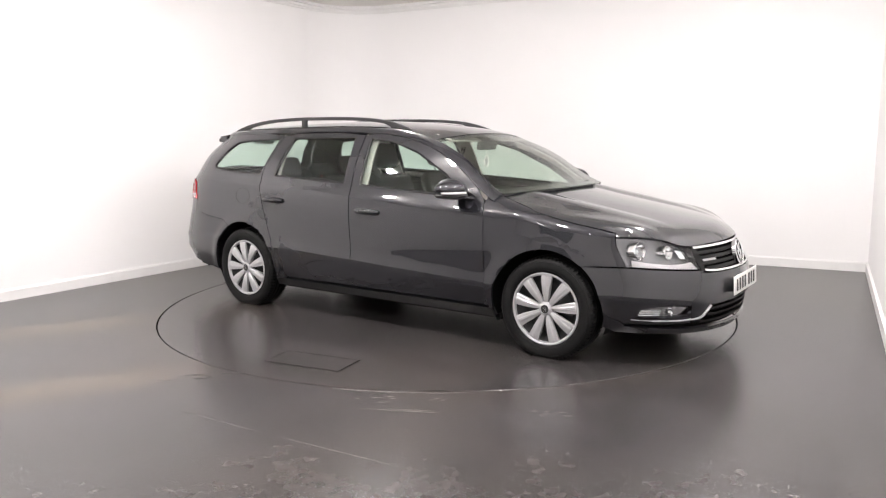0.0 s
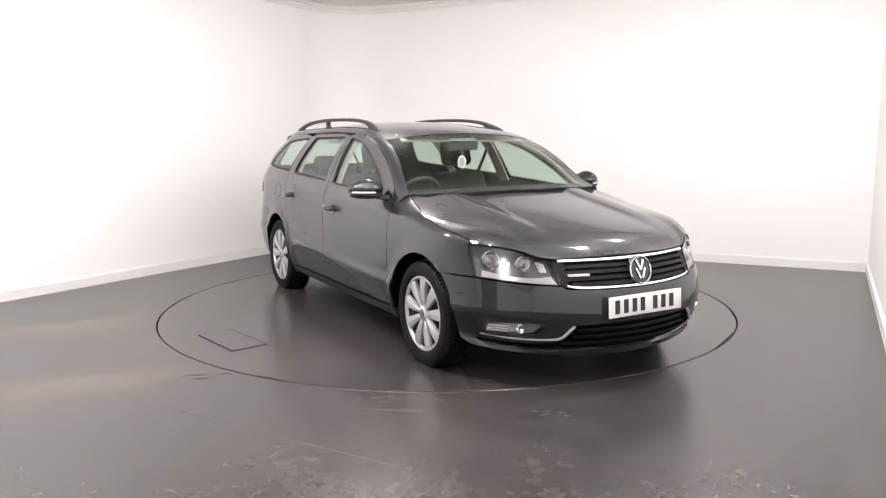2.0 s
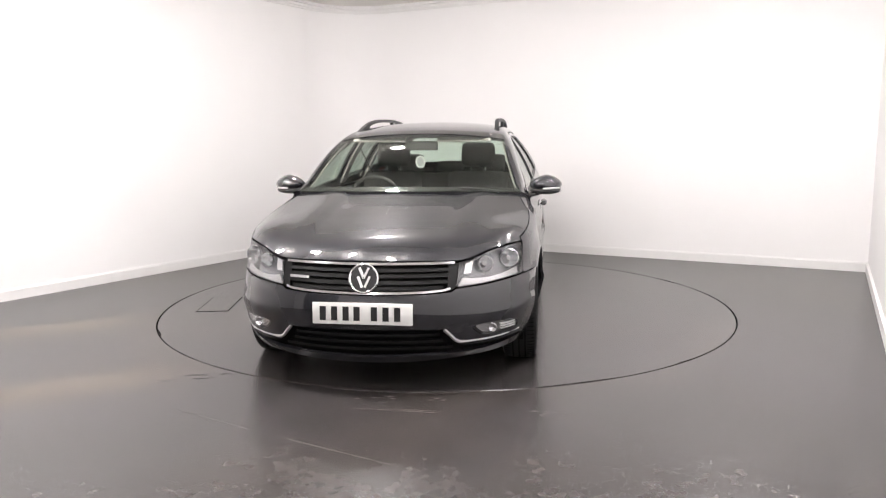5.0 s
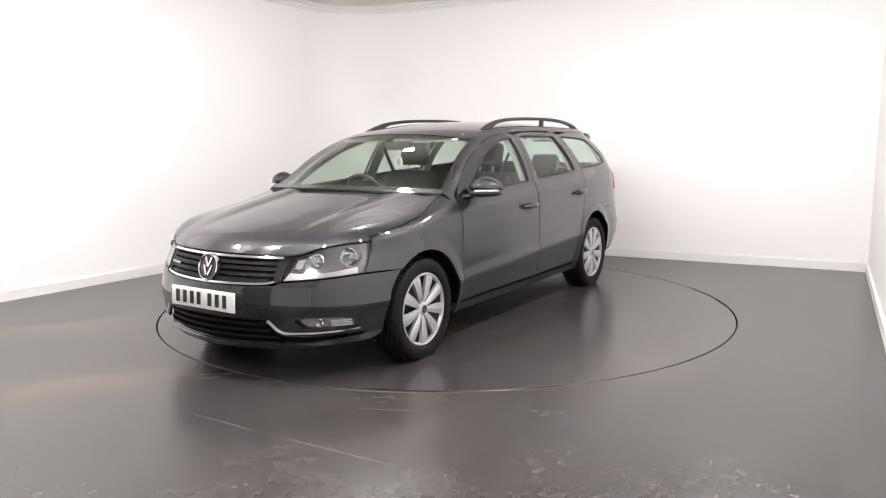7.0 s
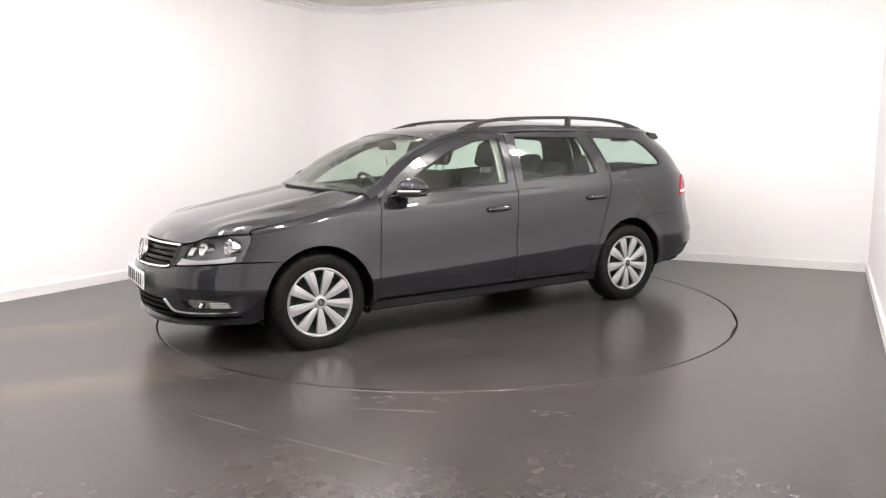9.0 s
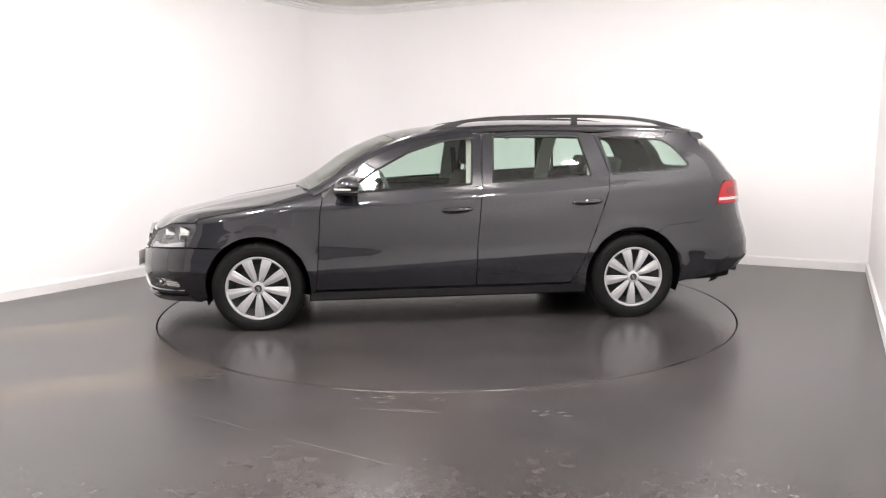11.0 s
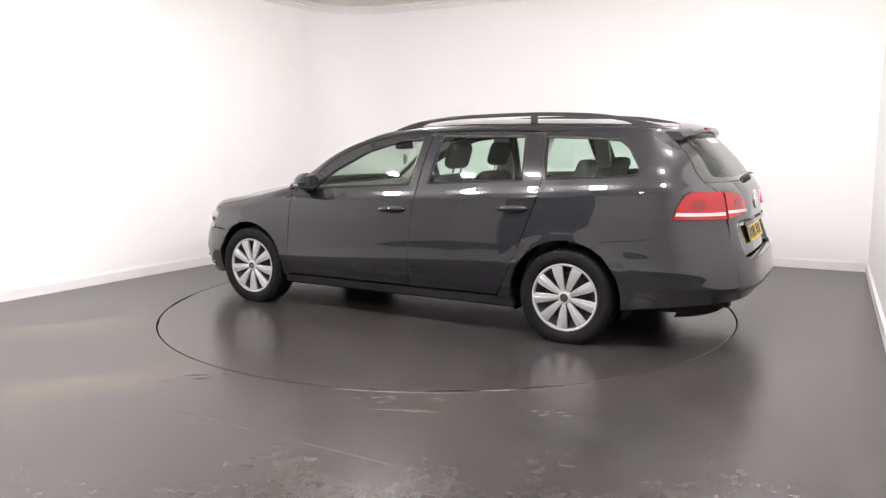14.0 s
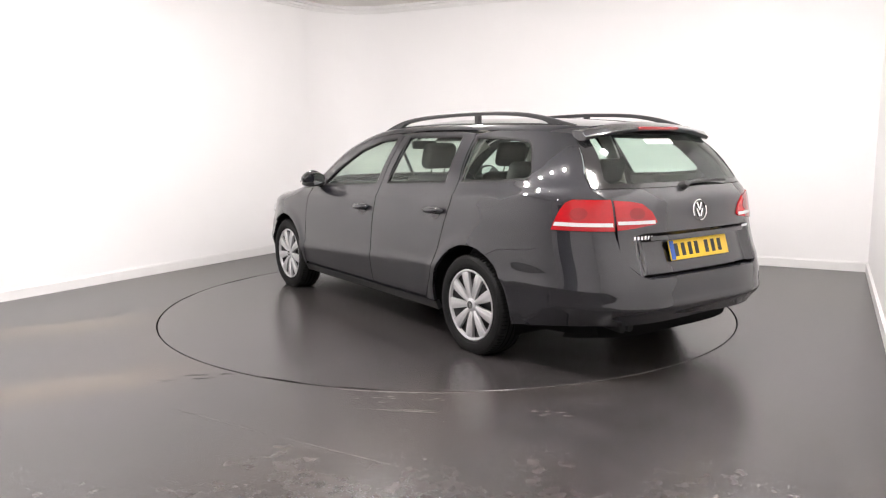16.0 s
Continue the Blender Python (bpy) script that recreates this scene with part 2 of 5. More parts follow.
def rounded(poly, r, n=4, only=None):
    """Rounds the corners of a polygon."""
    out = []
    for i, b in enumerate(poly):
        if only is not None and i not in only:
            out.append(b)
            continue
        a, c = Vector(poly[i - 1]), Vector(poly[(i + 1) % len(poly)])
        b = Vector(b)
        u, w = (a - b), (c - b)
        q = min(r, u.length * 0.45, w.length * 0.45)
        p0, p2 = b + u.normalized() * q, b + w.normalized() * q
        for k in range(n + 1):
            t = k / n
            p = p0 * (1 - t) ** 2 + b * 2 * t * (1 - t) + p2 * t * t
            out.append((p.x, p.y))
    return out


from mathutils.geometry import delaunay_2d_cdt


def sheet(poly, holes, chart, h=0.03, aspect=1.0):
    """Triangulates a flat outline with holes and carries it onto a curved surface: vertices, faces."""
    loops = [densify(poly, h)] + [densify(q, h) for q in holes]
    verts, edges = [], []
    for lp in loops:
        k = len(verts)
        verts += lp
        edges += [(k + i, k + (i + 1) % len(lp)) for i in range(len(lp))]
    b = np.array(verts)
    lo, hi = b.min(0), b.max(0)
    g = []
    row = 0
    y = lo[1] + h * 0.5
    while y < hi[1]:
        xs = np.arange(lo[0] + (h / 2 if row % 2 else 0), hi[0], h)
        g += [(x, y) for x in xs]
        y += h * 0.87
        row += 1
    if g:
        g = np.array(g)
        keep = inside(loops[0], g)
        for lp in loops[1:]:
            keep &= ~inside(lp, g)
        g = g[keep]
        if len(g):
            d = np.sqrt(((g[:, None, :] - b[None]) ** 2).sum(2)).min(1)
            g = g[d > 0.5 * h]
            verts += [tuple(q) for q in g]
    v2, _, f2, _, _, _ = delaunay_2d_cdt([Vector(v) for v in verts], edges, [], 0, 1e-6)
    v2 = np.array([(v.x, v.y) for v in v2])
    f2 = np.array([f for f in f2 if len(f) == 3])
    c = v2[f2].mean(1)
    keep = inside(loops[0], c)
    for lp in loops[1:]:
        keep &= ~inside(lp, c)
    f2 = f2[keep]
    return np.array(chart(v2[:, 0], v2[:, 1])).T, [tuple(int(i) for i in f) for f in f2]


def weld(pieces, tol=1e-4):
    """Joins (vertices, faces) pieces and merges the points that meet."""
    V, F, seen = [], [], {}
    for vs, fs in pieces:
        ids = []
        for v in vs:
            key = tuple(int(round(c / tol)) for c in v)
            hit = None
            for dx in (0, -1, 1):
                for dy in (0, -1, 1):
                    for dz in (0, -1, 1):
                        hit = seen.get((key[0] + dx, key[1] + dy, key[2] + dz))
                        if hit is not None:
                            break
                    if hit is not None:
                        break
                if hit is not None:
                    break
            if hit is None:
                hit = len(V)
                V.append(tuple(v))
                seen[key] = hit
            ids.append(hit)
        for f in fs:
            q = [ids[i] for i in f]
            if len(set(q)) == len(q):
                F.append(tuple(q))
    return np.array(V), F


def thicken(vs, fs, t, away):
    """Gives a sheet thickness on the side of the point away-from: faces look away from it."""
    V = np.asarray(vs, float)
    nrm = np.zeros_like(V)
    out = []
    away = np.asarray(away, float)
    for f in fs:
        p = V[list(f)]
        n = np.cross(p[1] - p[0], p[2] - p[0])
        if np.dot(n, p.mean(0) - away) < 0:
            f = f[::-1]
            n = -n
        out.append(f)
        for i in f:
            nrm[i] += n
    nrm /= np.maximum(np.linalg.norm(nrm, axis=1), 1e-12)[:, None]
    k = len(V)
    W = V - nrm * t
    edges = {}
    for f in out:
        for i in range(len(f)):
            a, b = f[i], f[(i + 1) % len(f)]
            edges[(a, b)] = 1
    rim = [(a, b) for a, b in edges if (b, a) not in edges]
    faces = out + [tuple(k + i for i in f[::-1]) for f in out] + [(b, a, k + a, k + b) for a, b in rim]
    return np.vstack([V, W]), faces


def flip_y(vs, fs):
    v = np.array(vs, float)
    v[:, 1] *= -1
    return v, [f[::-1] for f in fs]


# ---- the room ----
def room_object(name, bm, mat, label="", smooth=False):
    bmesh.ops.recalc_face_normals(bm, faces=bm.faces)
    me = bpy.data.meshes.new(name)
    bm.to_mesh(me)
    bm.free()
    me.materials.append(mat)
    if smooth:
        me.shade_smooth()
        me.set_sharp_from_angle(angle=radians(30))
    ob = new(name, me)
    ob.matrix_basis = ROOM
    return tagged(ob, label, kind="structure")


def build_room():
    t = 0.15
    r = CORNER
    # left and back walls run into each other through a curved corner
    lean = math.atan2(LEFT_BACK - LEFT, BACK - FRONT)
    cx = LEFT_BACK - r * math.tan(lean) + r / math.cos(lean)
    line = [(LEFT, FRONT)]
    line += [(cx - r * math.cos(a), BACK - r + r * math.sin(a)) for a in np.linspace(-lean, math.pi / 2, 18)]
    line += [(RIGHT, BACK)]

    def strip(pts, depth, z0, z1, bm):
        n = len(pts)
        outer = []
        for i, p in enumerate(pts):
            a, b = Vector(pts[max(i - 1, 0)]), Vector(pts[min(i + 1, n - 1)])
            d = (b - a).normalized()
            nrm = Vector((-d.y, d.x))
            outer.append(Vector(p) + nrm * depth)
        rows = [[bm.verts.new((*p, z)) for p in pts] for z in (z0, z1)] + [[bm.verts.new((*p, z)) for p in outer] for z in (z1, z0)]
        for k in range(4):
            a, b = rows[k], rows[(k + 1) % 4]
            for i in range(n - 1):
                bm.faces.new((a[i], a[i + 1], b[i + 1], b[i]))
        for i in (0, n - 1):
            bm.faces.new([rw[i] for rw in rows])

    k = len(line) // 2
    bm = bmesh.new()
    strip(line[: k + 1], t, 0, HIGH, bm)
    room_object("wall_left", bm, WALL, "plain white painted studio wall", True)
    bm = bmesh.new()
    strip(line[k:], t, 0, HIGH, bm)
    room_object("wall_back", bm, WALL, "plain white painted studio wall", True)
    bm = bmesh.new()
    box(bm, RIGHT, RIGHT + t, FRONT, BACK + t, 0, HIGH)
    room_object("wall_right", bm, WALL, "plain white painted studio wall")
    bm = bmesh.new()
    box(bm, LEFT - t, -2.9, FRONT - t, FRONT, 0, HIGH)
    box(bm, -0.5, RIGHT + t, FRONT - t, FRONT, 0, HIGH)
    box(bm, -2.9, -0.5, FRONT - t, FRONT, 2.7, HIGH)
    room_object("wall_front", bm, WALL, "white wall with a wide vehicle doorway")
    bm = bmesh.new()
    box(bm, -2.9, -0.5, FRONT - t, FRONT - t + 0.05, 0, 2.7)
    room_object("door_1", bm, SHUTTER, "closed dark grey roller door")
    bm = bmesh.new()
    box(bm, LEFT - t, RIGHT + t, FRONT - t, BACK + t, HIGH, HIGH + 0.1)
    room_object("ceiling", bm, CEILING, "off-white painted studio ceiling")
    # moulded cornice round the ceiling
    for name, pts in (("cornice_left", line[: k + 1]), ("cornice_back", line[k:]), ("cornice_right", [(RIGHT, BACK), (RIGHT, FRONT)])):
        bm = bmesh.new()
        strip(pts, -0.016, HIGH - 0.090, HIGH - 0.066, bm)
        strip(pts, -0.034, HIGH - 0.066, HIGH - 0.034, bm)
        strip(pts, -0.070, HIGH - 0.034, HIGH - 0.002, bm)
        room_object(name, bm, SKIRTING, "white moulded cornice", True)
    # skirting boards, with a small chamfer on top
    for name, pts in (("baseboard_left", line[: k + 1]), ("baseboard_back", line[k:]), ("baseboard_right", [(RIGHT, BACK), (RIGHT, FRONT)])):
        bm = bmesh.new()
        strip(pts, -0.018, 0.0, 0.085, bm)
        strip(pts, -0.009, 0.085, 0.095, bm)
        room_object(name, bm, SKIRTING, "white gloss skirting board", True)
    # floor with the round pit of the turntable cut out
    bm = bmesh.new()
    n = 160
    inner = [bm.verts.new((DISC_R * math.cos(2 * math.pi * i / n), DISC_R * math.sin(2 * math.pi * i / n), 0)) for i in range(n)]
    pit = [bm.verts.new((v.co.x, v.co.y, -0.05)) for v in inner]
    x0, x1, y0, y1 = LEFT - 0.02, RIGHT + 0.02, FRONT - 0.02, BACK + 0.02
    outer = []
    for v in inner:
        d = v.co.normalized()
        ks = []
        if d.x:
            ks.append((x1 if d.x > 0 else x0) / d.x)
        if d.y:
            ks.append((y1 if d.y > 0 else y0) / d.y)
        q = min(ks)
        outer.append(bm.verts.new((d.x * q, d.y * q, 0)))
    for i in range(n):
        j = (i + 1) % n
        bm.faces.new((inner[i], outer[i], outer[j], inner[j]))
        bm.faces.new((inner[j], pit[j], pit[i], inner[i]))
    corner = [bm.verts.new((x, y, 0)) for x in (x0, x1) for y in (y0, y1)]
    for c in corner:
        i = min(range(n), key=lambda q: (outer[q].co - c.co).length)
        for a, b in ((i - 1, i), (i, (i + 1) % n)):
            va, vb = outer[a].co, outer[b].co
            if abs(va.x - vb.x) > 1e-5 and abs(va.y - vb.y) > 1e-5:
                bm.faces.new((outer[a], c, outer[b]))
    ob = room_object("floor", bm, FLOOR, "dark grey speckled sheet vinyl floor, scuffed")
    bm = bmesh.new()
    box(bm, x0, x1, y0, y1, -0.12, -0.051)
    room_object("subfloor", bm, SEAM, "dark pit under the turntable")


DISC_R, CORNER = 2.230, 0.75


def build_turntable():
    table = tagged(new("turntable"), "round turntable flush with the floor, dark grey speckled vinyl", "turntable")
    bm = bmesh.new()
    R = DISC_R - 0.011
    lathe(bm, [(0.001, 0.0), (1.0, 0.0), (R - 0.003, 0.0), (R, -0.003), (R, -0.045), (0.001, -0.045)], 160, closed=False)
    part("deck", bm, DISC, table, smooth=False)
    # inspection hatch: a cut line round a lifted plate
    c = Matrix.LocRotScale((-1.790, -0.442, 0), Euler((0, 0, radians(105.5))), None)
    a = radians(THETA0 + OMEGA * 4.0)
    m = Matrix.Rotation(-a, 4, "Z") @ c
    bm = bmesh.new()
    box(bm, -0.258, 0.258, -0.118, 0.118, 0.0005, 0.003, 0.001, m, 1)
    part("hatch", bm, DISC, table, "flush inspection hatch", smooth=False)
    bm = bmesh.new()
    for q in ((-0.266, -0.258, -0.126, 0.126), (0.258, 0.264, -0.126, 0.126), (-0.258, 0.258, -0.124, -0.118), (-0.258, 0.258, 0.118, 0.124)):
        box(bm, *q, 0.0005, 0.0022, 0, m)
    part("hatch_seam", bm, SEAM, table, "dark seam round the hatch", smooth=False)
    # dark strips laid along the rim for the shade in its open gap
    for a0, a1, w in ((20, 33, 0.012), (116.3, 124, 0.011), (129, 135, 0.009), (301, 306, 0.010), (44.6, 49.3, 0.007)):
        bm = bmesh.new()
        n = 14
        rows = []
        for i in range(n + 1):
            q = radians(a0 + (a1 - a0) * i / n)
            h = w * (0.35 + 0.65 * math.sin(math.pi * i / n))
            rows.append([bm.verts.new(((R - d) * math.cos(q), (R - d) * math.sin(q), 0.0008)) for d in (0.001, 0.001 + h)])
        for p, q in zip(rows, rows[1:]):
            bm.faces.new((p[0], p[1], q[1], q[0]))
        part("rim_gap_shade", bm, SEAM, table, "dark strip on the rim, standing in for the shaded gap", smooth=False)
    return table


def build_scuffs():
    """Pale scratches and chips in the vinyl in front of the turntable."""
    rng = random.Random(4)

    def mark(name, pts, half, label, mat=SCUFF):
        bm = bmesh.new()
        rows = []
        for i, (x, y) in enumerate(pts):
            a, b = Vector(pts[max(i - 1, 0)]), Vector(pts[min(i + 1, len(pts) - 1)])
            d = (b - a).normalized()
            e = math.sin(math.pi * min(max(i / (len(pts) - 1), 0.03), 0.97))
            h = half * e * rng.uniform(0.35, 1.3)
            rows.append([bm.verts.new((x - d.y * h * k, y + d.x * h * k, 0.0006)) for k in (1, -1)])
        for p, q in zip(rows, rows[1:]):
            bm.faces.new((p[0], p[1], q[1], q[0]))
        me = bpy.data.meshes.new(name)
        bm.to_mesh(me)
        bm.free()
        me.materials.append(mat)
        tagged(new(name, me), label, kind="structure")

    def line(x0, y0, x1, y1, n=28, wob=0.004):
        return [(x0 + (x1 - x0) * i / n + rng.uniform(-wob, wob), y0 + (y1 - y0) * i / n + rng.uniform(-wob, wob)) for i in range(n + 1)]

    mark("floor_scratch", line(-0.509, -2.457, -0.003, -2.542), 0.004, "long pale scratch in the vinyl floor")
    mark("floor_scratch", line(-0.30, -2.475, -0.02, -2.515), 0.003, "long pale scratch in the vinyl floor")
    rim = [(2.244 * math.sin(a) + rng.uniform(-0.003, 0.003), -2.244 * math.cos(a) + rng.uniform(-0.004, 0.004)) for a in np.linspace(-0.30, 0.05, 40)]
    mark("floor_chip", rim, 0.010, "pale worn edge beside the turntable")
    mark("floor_scratch", line(-1.387, -2.444, -0.79, -2.806, 40, 0.002), 0.0026, "long faint pale scratch in the vinyl floor")
    mark("floor_scratch", line(-0.81, -2.794, -0.20, -3.14, 40, 0.002), 0.0034, "long faint pale scratch in the vinyl floor")
    for x0, y0, x1, y1, w in ((-1.50, -1.93, -1.34, -1.90, 0.012), (-1.43, -1.99, -1.31, -1.965, 0.009), (-1.30, -1.90, -1.22, -1.90, 0.010), (-1.62, -2.02, -1.50, -2.00, 0.006)):
        mark("floor_smear", line(x0, y0, x1, y1, 14, 0.008), w, "dark rubbed smear on the vinyl floor", SMEAR)
    for k in range(7):
        x, y = rng.uniform(0.40, 0.58), rng.uniform(-2.62, -2.52)
        mark("floor_chip", line(x, y, x + rng.uniform(0.03, 0.08), y + rng.uniform(-0.01, 0.01), 8, 0.003), 0.006, "small pale chip in the vinyl floor")
    for k in range(8):
        x, y = rng.uniform(-0.55, 0.0), rng.uniform(-2.42, -2.28)
        mark("floor_chip", line(x, y, x + rng.uniform(0.02, 0.07), y + rng.uniform(-0.01, 0.01), 8, 0.003), 0.004, "small pale chip in the vinyl floor")


def build_lamps():
    lamp = None
    for e1, e2 in LAMPS:
        m = ROOM @ pose(e1, e2, HIGH)
        if lamp is None:
            lamp = tagged(new("ceiling_light"), "small square white light on the ceiling, lit, three of the ten added as fill", "ceiling light", "square ceiling lights")
            bm = bmesh.new()
            box(bm, -0.08, 0.08, -0.08, 0.08, -0.060, -0.026, 0.008)
            part("diffuser", bm, LAMP_GLOW, lamp, "glowing diffuser", False)
            bm = bmesh.new()
            box(bm, -0.092, 0.092, -0.092, 0.092, -0.025, -0.001, 0.004)
            part("housing", bm, LAMP_FRAME, lamp)
            lamp.matrix_basis = m
        else:
            copy_thing(lamp, m)


# the last three are added fill lights for back wall and front, not known fittings
LAMPS = [(-2.05, -2.3), (-1.05, -2.35), (-0.18, -2.4), (0.67, -2.4), (2.15, -2.1), (2.2, -0.7), (2.2, 0.7), (-0.9, 0.3), (-1.2, -5.2), (1.2, -5.2)]
THETA0, OMEGA = -35.432, -12.449
build_room()
build_scuffs()
build_lamps()
TABLE = build_turntable()


# ---- the car: one smooth body surface, cut into panels ----
SHIFT = (0.0596, -0.1146, 0.0)


def placed(x, y, z):
    """From the drawing of the car to its stand on the turntable."""
    return (SHIFT[0] + 0.0013 + 1.0076 * x, SHIFT[1] + (0.9963 - 0.0095 * z) * y, 0.014 + 1.0215 * z - 0.0156 * z * z)



xf_ = curve((0.14, 2.20), (0.20, 2.245), (0.30, 2.262), (0.40, 2.268), (0.48, 2.261), (0.55, 2.235), (0.62, 2.20), (0.70, 2.165), (1.0, 2.165))
xr_ = curve((0.18, -2.36), (0.28, -2.375), (0.345, -2.415), (0.385, -2.452), (0.405, -2.456), (0.43, -2.448), (0.50, -2.442), (0.58, -2.425), (0.66, -2.395), (0.74, -2.37), (0.86, -2.348), (0.95, -2.335), (1.00, -2.31), (1.04, -2.275), (1.20, -2.145), (1.36, -1.985), (1.45, -1.9))
wide_ = curve((0.12, 0.78), (0.19, 0.838), (0.25, 0.865), (0.35, 0.890), (0.45, 0.905), (0.50, 0.895), (0.60, 0.893), (0.72, 0.888), (0.83, 0.874), (0.885, 0.866), (0.905, 0.852), (0.955, 0.830), (1.10, 0.766), (1.25, 0.684), (1.36, 0.606), (1.45, 0.53))
belt_ = lambda x: 0.955 - 0.055 * x
ARCHES = ((1.345, 0.288, 0.358), (-1.345, 0.290, 0.366))
AF = 1.4


def width_at(x, z):
    x, z = np.asarray(x, float), np.asarray(z, float)
    zz = z - (belt_(np.clip(x, -1.9, 0.9)) - 0.955) * step(0.55, 0.9, z) * (1 - step(1.05, 1.35, z))
    zz = zz + 0.055 * np.clip(x, -1.0, 0.9) * np.exp(-(((z - 0.46) / 0.12) ** 2))
    w = wide_(zz)
    w = w * (1 - 0.060 * np.clip((-0.9 - x) / 1.1, 0, 2) ** 2)
    w = w * (1 - 0.03 * step(0.0, 1.0, x) * step(0.85, 1.0, z))
    return w


def a_rear(z):
    return 0.72 - 0.27 * step(0.95, 1.25, np.asarray(z, float))


def flank(x, z):
    """Half width of the body at length x and height z."""
    x, z = np.asarray(x, float), np.asarray(z, float)
    w = width_at(x, z)
    f = np.clip((x - (xf_(z) - AF)) / AF, 0, 0.9999)
    b = np.clip((xr_(z) + a_rear(z) - x) / a_rear(z), 0, 0.9999)
    w = w * (1 - f**4.9) ** (1 / 1.85) * (1 - b**3.6) ** (1 / 3.6)
    for cx, cz, r in ARCHES:
        d = np.hypot(x - cx, z - cz)
        w = w + 0.012 * np.exp(-(((d - r - 0.01) / 0.045) ** 2)) * (z > 0.1)
    return w


def nose(y, z):
    y, z = np.abs(np.asarray(y, float)), np.asarray(z, float)
    w = width_at(1.9, z)
    return xf_(z) - AF * (1 - (1 - np.clip(y / w, 0, 0.999) ** 1.85) ** (1 / 4.9))


def stern(y, z):
    y, z = np.abs(np.asarray(y, float)), np.asarray(z, float)
    x = xr_(z) + 0.1
    for _ in range(6):
        w = width_at(x, z)
        x = xr_(z) + a_rear(z) * (1 - (1 - np.clip(y / w, 0, 0.995) ** 3.6) ** (1 / 3.6))
    return x


hood_line = curve((0.80, 0.985), (1.0, 0.968), (1.35, 0.908), (1.66, 0.852), (1.93, 0.788), (2.06, 0.745), (2.13, 0.70), (2.17, 0.66), (2.25, 0.55))


def bonnet_skin(x, y):
    drop = AF * (1 - (1 - np.clip(np.abs(y) / 0.905, 0, 0.99) ** 1.85) ** (1 / 4.9))
    return hood_line(np.asarray(x, float) + 1.0 * drop * step(0.3, 1.6, np.asarray(x, float)) + 0.25 * drop * (1 - step(0.3, 1.6, np.asarray(x, float)))) + 0.012 * np.exp(-(((np.abs(y) - 0.50) / 0.10) ** 2)) * step(2.15, 1.7, np.asarray(x, float)) - 0.006 * (np.asarray(y) / 0.4) ** 2 * (np.abs(y) < 0.4)


EDGE_LINE = curve((0, 0.667), (0.30, 0.667), (0.46, 0.666), (0.53, 0.676), (0.63, 0.713), (0.72, 0.731), (0.78, 0.735), (0.90, 0.735))


def hood(x, y):
    """The bonnet, drawn down to the line over grille and headlamps."""
    x, y = np.asarray(x, float), np.abs(np.asarray(y, float))
    ye = np.minimum(y, 0.79)
    ze = EDGE_LINE(ye)
    xe = nose(ye, ze)
    return bonnet_skin(x, y) + (ze - bonnet_skin(xe, ye)) * step(xe - 0.55, xe, x)


def fender_top(x):
    """Where the flank would meet the bonnet's surface."""
    z = np.full(np.shape(x), 0.8)
    for _ in range(40):
        z = 0.5 * z + 0.5 * hood(x, flank(x, z))
    return z


def nose_top(y):
    return EDGE_LINE(np.abs(np.asarray(y, float)))


side = lambda x, z: (x, flank(x, z), z)
front = lambda y, z: (nose(y, z), y, z)
rear = lambda y, z: (stern(y, z), y, z)
CENTRE = (0.0, 0.0, 0.55)


def panel(name, vs, fs, mat, parent, label="", t=0.018, angle=40, away=CENTRE):
    v, f = thicken(vs, fs, t, away)
    return mesh_object(name, v, f, mat, parent, True, angle, label, True)


def both(name, vs, fs, mat, parent, label="", t=0.018, angle=40):
    """The same panel on the left and the right flank."""
    a = panel(name, vs, fs, mat, parent, label, t, angle, (np.mean(np.asarray(vs)[:, 0]), 0, 0.55))
    v, f = flip_y(vs, fs)
    b = panel(name, v, f, mat, parent, label, t, angle, (np.mean(np.asarray(vs)[:, 0]), 0, 0.55))
    return a, b


def lifted(vs, fs, d):
    """A sheet pushed d metres along its outward normals."""
    v, f = thicken(vs, fs, -d, CENTRE)
    k = len(vs)
    return v[k:], fs


def arch_pts(i, x_from, x_to, n=28):
    cx, cz, r = ARCHES[i]
    a0, a1 = math.acos(max(-1, min(1, (x_from - cx) / r))), math.acos(max(-1, min(1, (x_to - cx) / r)))
    return [(cx + r * math.cos(a), cz + r * math.sin(a)) for a in np.linspace(a0, a1, n)]


def mesh_from(bm):
    """Moves loose work in car space to the turntable's space."""
    for v in bm.verts:
        v.co = placed(*v.co)
    return bm


CAR = tagged(new("estate_car"), "slate grey estate car with silver wheel trims on the turntable", "car")
ROUND_X = np.linspace(0.895, 1.744, 31)


